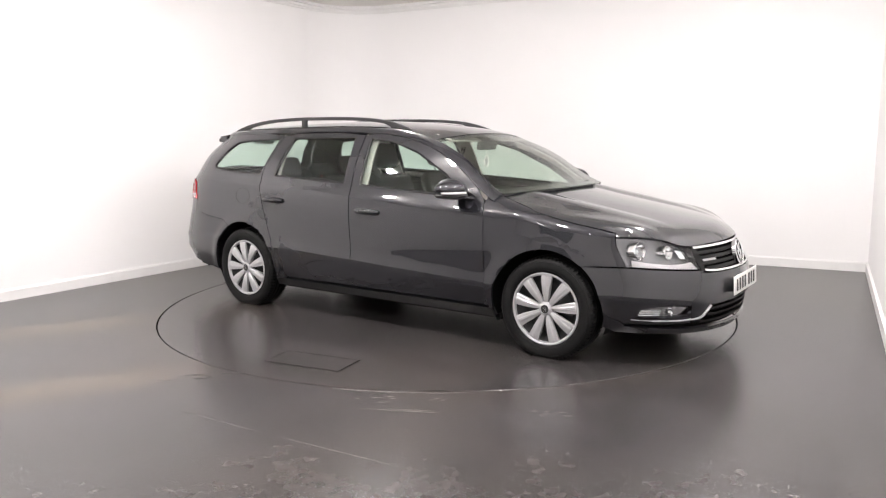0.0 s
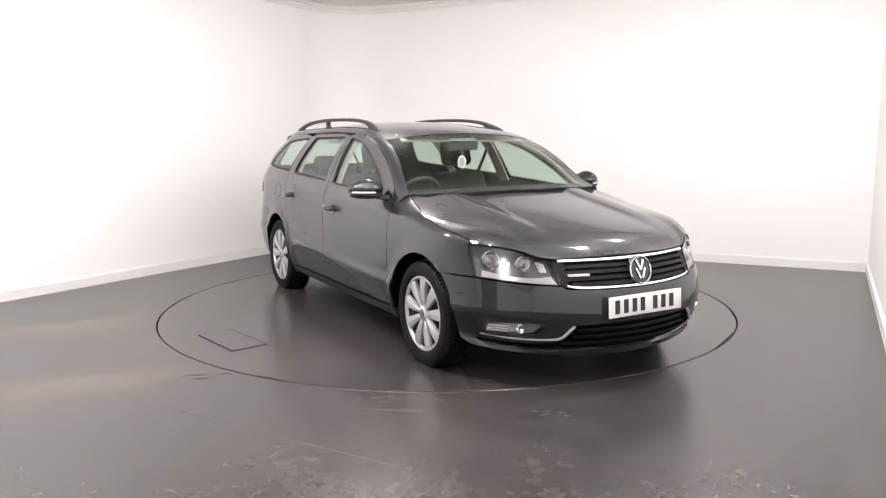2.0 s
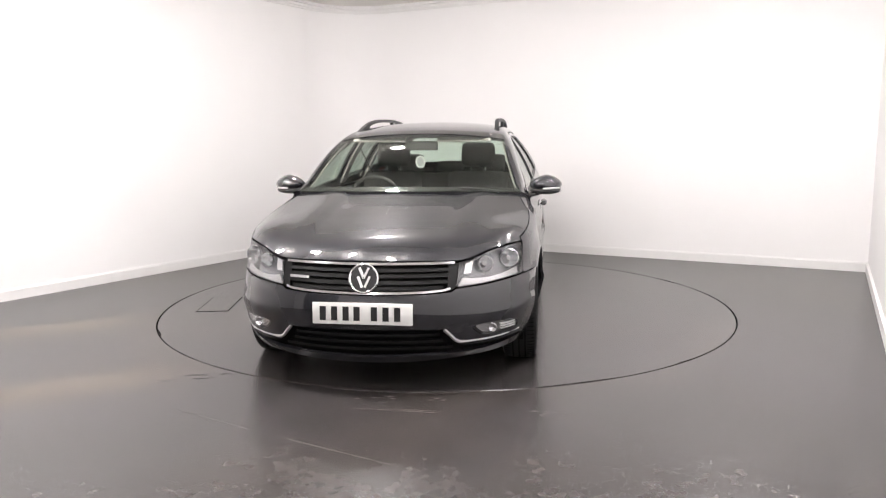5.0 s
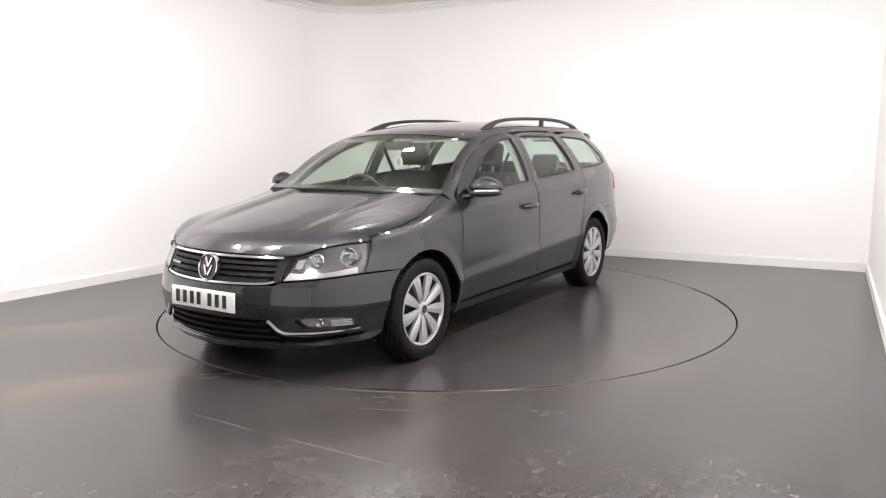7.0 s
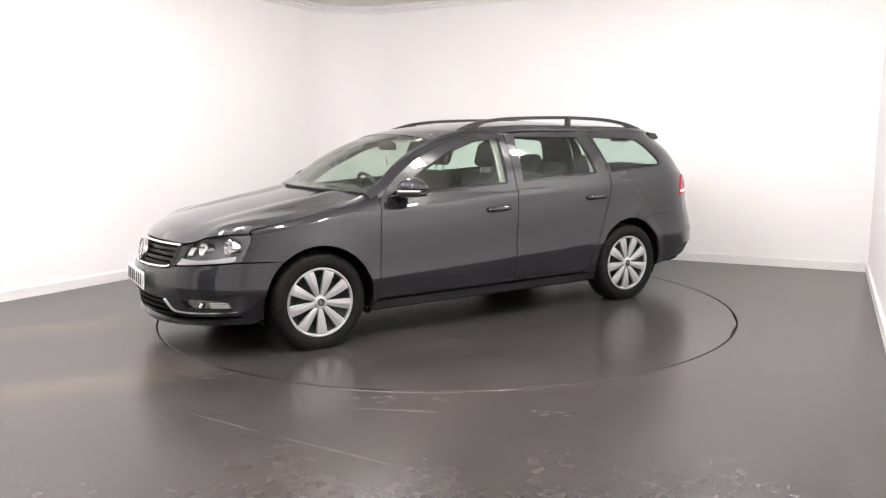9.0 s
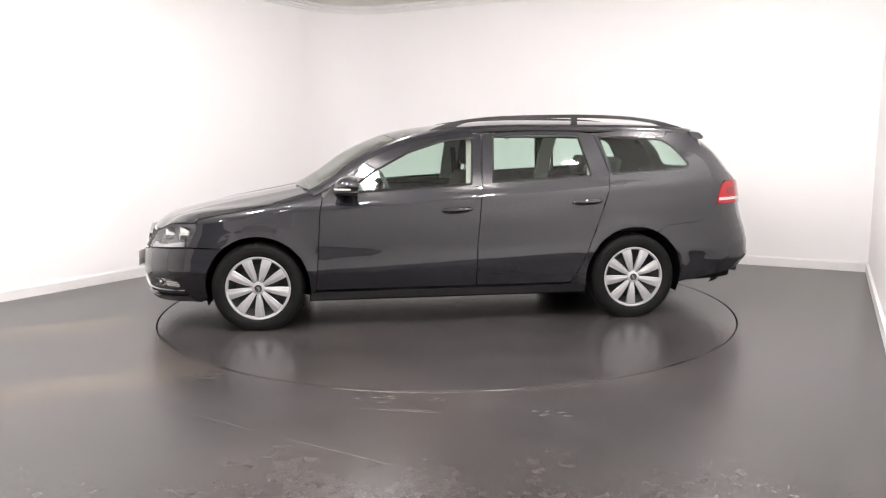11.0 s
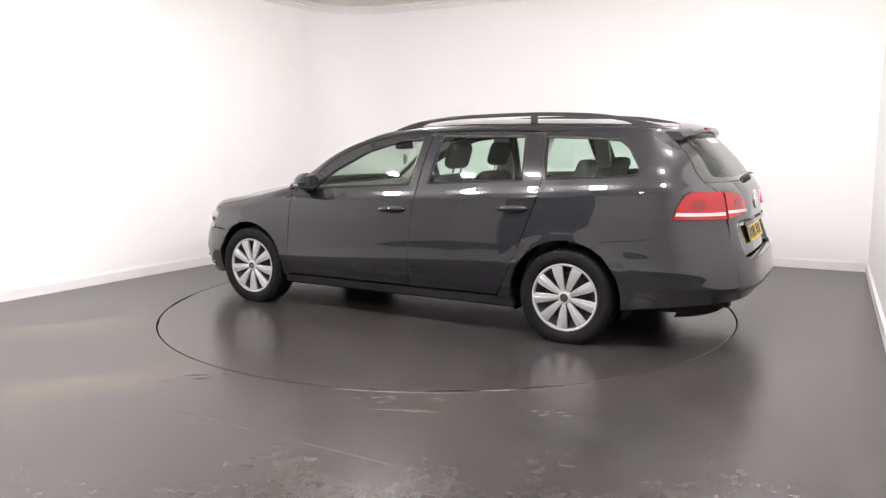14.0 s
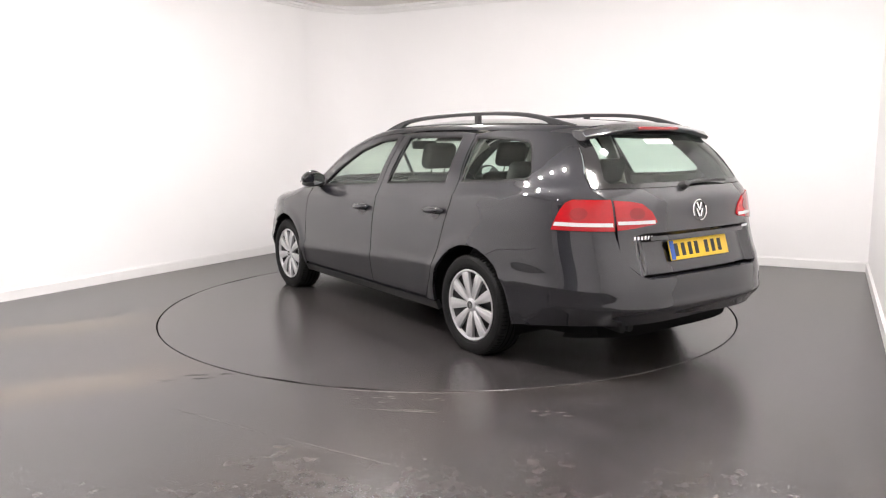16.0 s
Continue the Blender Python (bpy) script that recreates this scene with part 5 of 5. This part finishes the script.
def build_handles():
    for x, z in ((-0.040, 0.800), (-0.985, 0.842)):
        for s in (1, -1):
            root = new("door_handle")
            root.parent = CAR
            tagged(root, "body-coloured pull handle over a dark patch for the shaded scoop")
            bm = bmesh.new()
            n = 9
            line = []
            for k in range(n):
                u = -1 + 2 * k / (n - 1)
                px = x + u * 0.105
                line.append((px, s * (float(flank(px, z)) + 0.010 + 0.022 * (1 - u**4)), z + 0.004 - 0.004 * u))
            tube(bm, line, [0.008, 0.017, 0.021, 0.022, 0.022, 0.022, 0.021, 0.017, 0.008], 12, False, 1.0)
            part("grip", mesh_from(bm), PAINT, root)
            # flat black oval on the skin, painted for the shade in the scoop
            ring = [(x + 0.058 * math.cos(a) - 0.005, z - 0.006 + 0.046 * math.sin(a) * (1.0 if math.sin(a) < 0 else 0.75)) for a in np.linspace(0, 2 * math.pi, 25)[:-1]]
            vs, fs = sheet(ring, [], lambda q, w: (q, s * (flank(q, w) + 0.0015 + 0 * q), w), 0.02)
            panel("cup_shade", vs, fs, GLOSS, root, "flat black patch standing in for the shaded scoop", 0.004, away=(x, 0, z))


def build_rails():
    top = curve((0.115, 1.372), (0.05, 1.398), (-0.14, 1.447), (-0.43, 1.474), (-0.75, 1.483), (-0.98, 1.485), (-1.25, 1.478), (-1.42, 1.467), (-1.62, 1.438), (-1.75, 1.408), (-1.84, 1.384))
    for s in (1, -1):
        bm = bmesh.new()
        xs = np.linspace(0.115, -1.84, 60)
        rings = []
        for x in xs:
            y = float(flank(x, float(EDGE_Z(x)) - 0.018)) - 0.085
            zt = float(top(x))
            roofz = float(EDGE_Z(x)) + 0.026
            foot = max(step(-0.16, 0.0, x), step(-1.60, -1.74, x))
            zb = (zt - 0.026) * (1 - foot) + min(roofz - 0.012, zt - 0.004) * foot
            w = 0.017
            sec = ((-w, zb), (-w, zt - 0.006), (-w * 0.6, zt), (w * 0.6, zt), (w, zt - 0.006), (w, zb))
            rings.append([bm.verts.new((x, s * (y + a), b)) for a, b in sec])
        for a, b in zip(rings, rings[1:]):
            for k in range(6):
                bm.faces.new((a[k], a[(k + 1) % 6], b[(k + 1) % 6], b[k]))
        bm.faces.new(rings[0])
        bm.faces.new(rings[-1])
        rail = part("roof_rail", mesh_from(bm), BLACK, CAR, "black roof rail")
        bm = bmesh.new()
        y = float(flank(-0.98, float(EDGE_Z(-0.98)) - 0.018)) - 0.085
        box(bm, -1.005, -0.960, s * y - 0.014, s * y + 0.014, float(EDGE_Z(-0.98)) + 0.015, 1.470, 0.004)
        part("rail_post", mesh_from(bm), BLACK, rail)


def build_tail():
    # roof spoiler
    bm = bmesh.new()
    rings = []
    for u in np.linspace(-1, 1, 31):
        y = 0.56 * u
        e = abs(u) ** 4
        z = -0.055 * u * u
        sec = ((-1.885, 1.404 + z), (-1.96, 1.397 + z), (-2.040 + 0.05 * e, 1.372 + z - 0.004 * e), (-2.047 + 0.05 * e, 1.362 + z), (-2.03 + 0.05 * e, 1.345 + z), (-1.96 + 0.03 * e, 1.345 + z), (-1.90, 1.36 + z))
        rings.append([bm.verts.new((a, y, b)) for a, b in sec])
    for a, b in zip(rings, rings[1:]):
        for k in range(7):
            bm.faces.new((a[k], a[(k + 1) % 7], b[(k + 1) % 7], b[k]))
    bm.faces.new(rings[0])
    bm.faces.new(rings[-1])
    sp = part("roof_spoiler", mesh_from(bm), PAINT, CAR, "body-coloured roof spoiler", angle=30)
    bm = bmesh.new()
    box(bm, -2.051, -2.025, -0.18, 0.18, 1.350, 1.369, 0.004)
    part("brake_lamp", mesh_from(bm), RED_DEEP, sp, "red high brake lamp")
    emblem(-2.341, 0.893, 0.062, 8, -1, CAR)
    plate(-2.353, 0.684, 17, -1, PLATE_Y, CAR, True)
    # handle strip over the plate, and silver model bars
    band(rear, np.linspace(-0.42, 0.42, 15), lambda u: 0.752, lambda u: 0.775, -0.006, PAINT, "plate_strip", CAR, "body-coloured strip over the number plate", 0.02)
    for y0 in (0.52, -0.42):
        bm = bmesh.new()
        for k in range(6 if y0 > 0 else 4):
            y = y0 - 0.021 * k
            x = float(stern(y, 0.768 if y0 > 0 else 0.775))
            box(bm, x - 0.004, x + 0.002, y - 0.0155, y, 0.758 if y0 > 0 else 0.768, 0.779 if y0 > 0 else 0.784, 0.001, None, 1)
        part("model_badge", mesh_from(bm), CHROME, CAR, "silver bar badge", smooth=False)
    # rear wiper
    bm = bmesh.new()
    pz = 1.035
    lathe(bm, [(0.0005, 0.03), (0.018, 0.028), (0.024, 0.015), (0.026, -0.01)], 20, Matrix.Translation((float(stern(0.08, pz)) - 0.012, 0.08, pz)) @ pose(0, 0, 0, 0, -60, 0), False)
    part("wiper_pivot", mesh_from(bm), BLACK, CAR, "black rear wiper pivot")
    bm = bmesh.new()
    tube(bm, [(float(stern(y, z)) - 0.022, y, z) for y, z in ((0.085, 1.035), (0.0, 1.052), (-0.15, 1.058), (-0.33, 1.050))], [0.014, 0.012, 0.009, 0.005], 8)
    part("rear_wiper", mesh_from(bm), BLACK, CAR, "black rear wiper arm")
    # sticker at the top of the rear screen
    vs, fs = sheet([(0.14, 1.268), (0.14, 1.298), (-0.10, 1.298), (-0.10, 1.268)], [], lambda y, z: (stern(y, z) + 0.001, y, z), 0.05)
    panel("sticker", vs, fs, STICKER, CAR, "pale sticker on the rear screen", 0.001, away=(-1, 0, 1))
    # lower valance and exhaust
    bm = bmesh.new()
    for y in (0.50, 0.56):
        tube(bm, [(-1.9, y, 0.290), (-2.18, y, 0.288), (-2.30, y, 0.278)], 0.022, 14)
    part("exhaust", mesh_from(bm), UNDER, CAR, "twin dull exhaust pipes")
    # fuel flap on the right flank
    ring = [(-1.345 + 0.085 * math.cos(a), 0.862 + 0.062 * math.sin(a)) for a in np.linspace(0, 2 * math.pi, 41)[:-1]]
    vs = [(x, -(float(flank(x, z)) + d), z) for x, z in ring for d in (0.0012,)]
    ring2 = [(-1.345 + 0.0832 * math.cos(a), 0.862 + 0.0602 * math.sin(a)) for a in np.linspace(0, 2 * math.pi, 41)[:-1]]
    vs += [(x, -(float(flank(x, z)) + 0.0012), z) for x, z in ring2]
    panel("fuel_flap_seam", vs, [(i, (i + 1) % 40, 40 + (i + 1) % 40, 40 + i) for i in range(40)], CAVITY, CAR, "seam of the round fuel flap", 0.001, away=(-1.3, 0, 0.8))


def build_wipers():
    for pts in (((1.075, -0.05, 0.0), (1.06, -0.30, 0.0), (1.02, -0.60, 0.0)), ((1.065, 0.16, 0.0), (1.05, 0.40, 0.0), (1.01, 0.66, 0.0))):
        bm = bmesh.new()
        line = [(x - 0.02, y, float(hood(x, y)) + 0.012 + 0.012 * (k == 1)) for k, (x, y, _) in enumerate(pts)]
        tube(bm, line, [0.012, 0.009, 0.006], 8)
        part("wiper", mesh_from(bm), BLACK, CAR, "black windscreen wiper")


def seat(x, y, parent, w=0.25):
    root = new("front_seat")
    root.parent = parent
    tagged(root, "dark fabric front seat with headrest")
    bm = bmesh.new()
    box(bm, x - 0.02, x + 0.50, y - w, y + w, 0.34, 0.52, 0.06, None, 3)
    part("cushion", mesh_from(bm), FABRIC, root)
    bm = bmesh.new()
    box(bm, -0.06, 0.07, y - w, y + w, 0, 0.62, 0.06, Matrix.Translation((x, 0, 0.45)) @ Matrix.Rotation(radians(-20), 4, "Y"), 3)
    part("backrest", mesh_from(bm), FABRIC, root)
    bm = bmesh.new()
    box(bm, -0.045, 0.05, y - 0.14, y + 0.14, 0.66, 0.86, 0.045, Matrix.Translation((x - 0.01, 0, 0.45)) @ Matrix.Rotation(radians(-17), 4, "Y"), 3)
    part("headrest", mesh_from(bm), FABRIC, root)
    bm = bmesh.new()
    for d in (-0.06, 0.06):
        tube(bm, [(x - 0.195, y + d, 1.0), (x - 0.225, y + d, 1.09)], 0.006, 8)
    part("headrest_post", mesh_from(bm), CHROME, root)


def build_interior():
    for y in (0.36, -0.36):
        seat(-0.08, y, CAR)
    # rear bench
    root = tagged(new("rear_seat"), "dark fabric rear bench with three headrests")
    root.parent = CAR
    bm = bmesh.new()
    box(bm, -1.08, -0.56, -0.66, 0.66, 0.32, 0.50, 0.06, None, 3)
    part("cushion", mesh_from(bm), FABRIC, root)
    bm = bmesh.new()
    box(bm, -0.06, 0.08, -0.66, 0.66, 0, 0.58, 0.05, Matrix.Translation((-1.08, 0, 0.43)) @ Matrix.Rotation(radians(-22), 4, "Y"), 3)
    part("backrest", mesh_from(bm), FABRIC, root)
    for y, h in ((0.40, 0.17), (-0.40, 0.17), (0.0, 0.10)):
        bm = bmesh.new()
        box(bm, -0.045, 0.045, y - 0.13, y + 0.13, 0.60, 0.60 + h, 0.04, Matrix.Translation((-1.08, 0, 0.43)) @ Matrix.Rotation(radians(-20), 4, "Y"), 3)
        part("headrest", mesh_from(bm), FABRIC, root)
    # dashboard
    bm = bmesh.new()
    rings = []
    for y in np.linspace(-0.70, 0.70, 21):
        bump = 0.035 * math.exp(-(((y + 0.36) / 0.16) ** 2))
        sec = ((0.98, 0.925), (0.86, 0.93), (0.66, 0.925 + bump), (0.52, 0.90 + bump), (0.47, 0.84), (0.52, 0.62), (0.62, 0.5), (0.98, 0.5))
        rings.append([bm.verts.new((a, y, b)) for a, b in sec])
    for a, b in zip(rings, rings[1:]):
        for k in range(8):
            bm.faces.new((a[k], a[(k + 1) % 8], b[(k + 1) % 8], b[k]))
    bm.faces.new(rings[0])
    bm.faces.new(rings[-1])
    part("dashboard", mesh_from(bm), DASH, CAR, "dark grey dashboard", angle=50)
    wheel = tagged(new("steering_wheel"), "black three-spoke steering wheel")
    wheel.parent = CAR
    m = Matrix.Translation((0.36, -0.36, 0.865)) @ pose(0, 0, 0, 0, -64, 0)
    bm = bmesh.new()
    ring = [m @ Vector((0.18 * math.cos(a), 0.18 * math.sin(a), 0)) for a in np.linspace(0, 2 * math.pi, 41)[:-1]]
    tube(bm, ring, 0.015, 10, True, up=m.to_3x3() @ Vector((0, 0, 1)))
    part("wheel_rim", mesh_from(bm), DASH, wheel)
    bm = bmesh.new()
    box(bm, -0.06, 0.06, -0.075, 0.075, -0.03, 0.02, 0.02, m)
    for a in (90, -90, 180):
        box(bm, 0.04, 0.175, -0.02, 0.02, -0.012, 0.008, 0.006, m @ pose(0, 0, 0, 0, 0, a))
    part("wheel_hub", mesh_from(bm), DASH, wheel)
    # head lining and pale pillar trims
    xs = np.linspace(0.30, -1.88, 24)
    vs, fs = [], []
    m2 = 15
    for x in xs:
        z0 = float(EDGE_Z(x)) - 0.018
        y2 = float(flank(x, z0)) - 0.055
        for k in range(m2):
            q = -1 + 2 * k / (m2 - 1)
            vs.append((x, y2 * q, z0 + 0.012 + (float(ROOF_Z(x)) - z0 - 0.045) * (1 - abs(q) ** 2.3)))
    for i in range(len(xs) - 1):
        for k in range(m2 - 1):
            a = i * m2 + k
            fs.append((a, a + m2, a + m2 + 1, a + 1))
    panel("headlining", vs, fs, TRIM_PALE, CAR, "pale grey headlining", 0.006, away=(0, 0, 3))
    for s in (1, -1):
        for xa, xb in ((-0.15, -0.29), (-1.04, -1.16)):
            vs, fs = sheet([(xa + 0.03, 0.95), (xa, 1.34), (xb, 1.34), (xb - 0.03 + 0.06, 0.95)], [], lambda x, z: (x, s * (flank(x, z) - 0.050), z), 0.06)
            panel("pillar_trim", vs, fs, TRIM_PALE, CAR, "pale grey pillar trim", 0.012, away=(np.mean((xa, xb)), 0, 1.1))
        vs, fs = [], []
        for k, x in enumerate(np.linspace(0.90, 0.30, 12)):
            z0 = float(EDGE_Z(x)) - 0.03
            y0 = float(flank(x, z0))
            vs += [(x, s * (y0 - 0.030), z0 - 0.035), (x + 0.01, s * (y0 - 0.075), z0 + 0.012)]
        fs = [(2 * k, 2 * k + 1, 2 * k + 3, 2 * k + 2) for k in range(11)]
        panel("pillar_trim", vs, fs, TRIM_PALE, CAR, "pale grey pillar trim", 0.008, away=(0.6, s * 2, 1.1))
        # seat belts
        bm = bmesh.new()
        y0 = float(flank(-0.2, 1.22)) - 0.075
        box(bm, -0.245, -0.20, -0.0015, 0.0015, -0.27, 0.0, 0, Matrix.Translation((0, s * y0, 1.23)) @ Matrix.Rotation(radians(-s * 26), 4, "X"))
        part("seat_belt", mesh_from(bm), DASH, CAR, "black seat belt", smooth=False)
    bm = bmesh.new()
    box(bm, -0.015, 0.015, -0.125, 0.125, -0.035, 0.035, 0.014, Matrix.Translation((0.40, 0.0, 1.255)) @ Matrix.Rotation(radians(12), 4, "Y"), 3)
    part("rear_view_mirror", mesh_from(bm), DASH, CAR, "black rear view mirror")
    for s in (1, -1):
        bm = bmesh.new()
        box(bm, -0.07, 0.07, -0.20, 0.20, -0.008, 0.008, 0.006, Matrix.Translation((0.36, s * 0.32, 1.312)) @ Matrix.Rotation(radians(20), 4, "Y"), 2)
        part("sun_visor", mesh_from(bm), TRIM_PALE, CAR, "folded sun visor")
    fresh = tagged(new("air_freshener"), "white oval air freshener hanging on a cord")
    fresh.parent = CAR
    m = Matrix.Translation((0.40, -0.01, 1.135)) @ pose(0, 0, 0, 0, 90, 0)
    bm = bmesh.new()
    lathe(bm, [(0.0005, 0.005), (0.020, 0.004), (0.024, 0.0), (0.020, -0.004), (0.0005, -0.005)], 24, m @ Matrix.Diagonal((1.3, 1.0, 1, 1)), False)
    part("tag", mesh_from(bm), SATIN, fresh)
    bm = bmesh.new()
    ring = [m @ Vector((0.040 * math.cos(a), 0.031 * math.sin(a), 0)) for a in np.linspace(0, 2 * math.pi, 33)[:-1]]
    tube(bm, ring, 0.006, 8, True, up=(1, 0, 0))
    part("ring", mesh_from(bm), PLATE_W, fresh)
    bm = bmesh.new()
    tube(bm, [(0.40, -0.01, 1.172), (0.40, -0.005, 1.23)], 0.0015, 6)
    part("cord", mesh_from(bm), PLATE_W, fresh)
    # load floor and its cover
    vs, fs = sheet([(-1.30, 0.70), (-2.15, 0.58), (-2.15, -0.58), (-1.30, -0.70)], [], lambda x, y: (x, y, 0.62 + 0 * x), 0.2)
    panel("load_floor", vs, fs, FABRIC, CAR, "dark carpeted load floor", 0.02, away=(-1.7, 0, 0))


build_nose()
build_mirrors()
build_handles()
build_rails()
build_tail()
build_wipers()
build_interior()


# ---- what moves ----
def motions():
    rows = []
    for i in range(33):
        t = i * 0.5
        rows.append((t, pose(0, 0, 0, 0, 0, THETA0 + OMEGA * t + 0.002145 * (t - 8) ** 2)))
    walk(TABLE, rows)
    walk(CAR, rows)


motions()
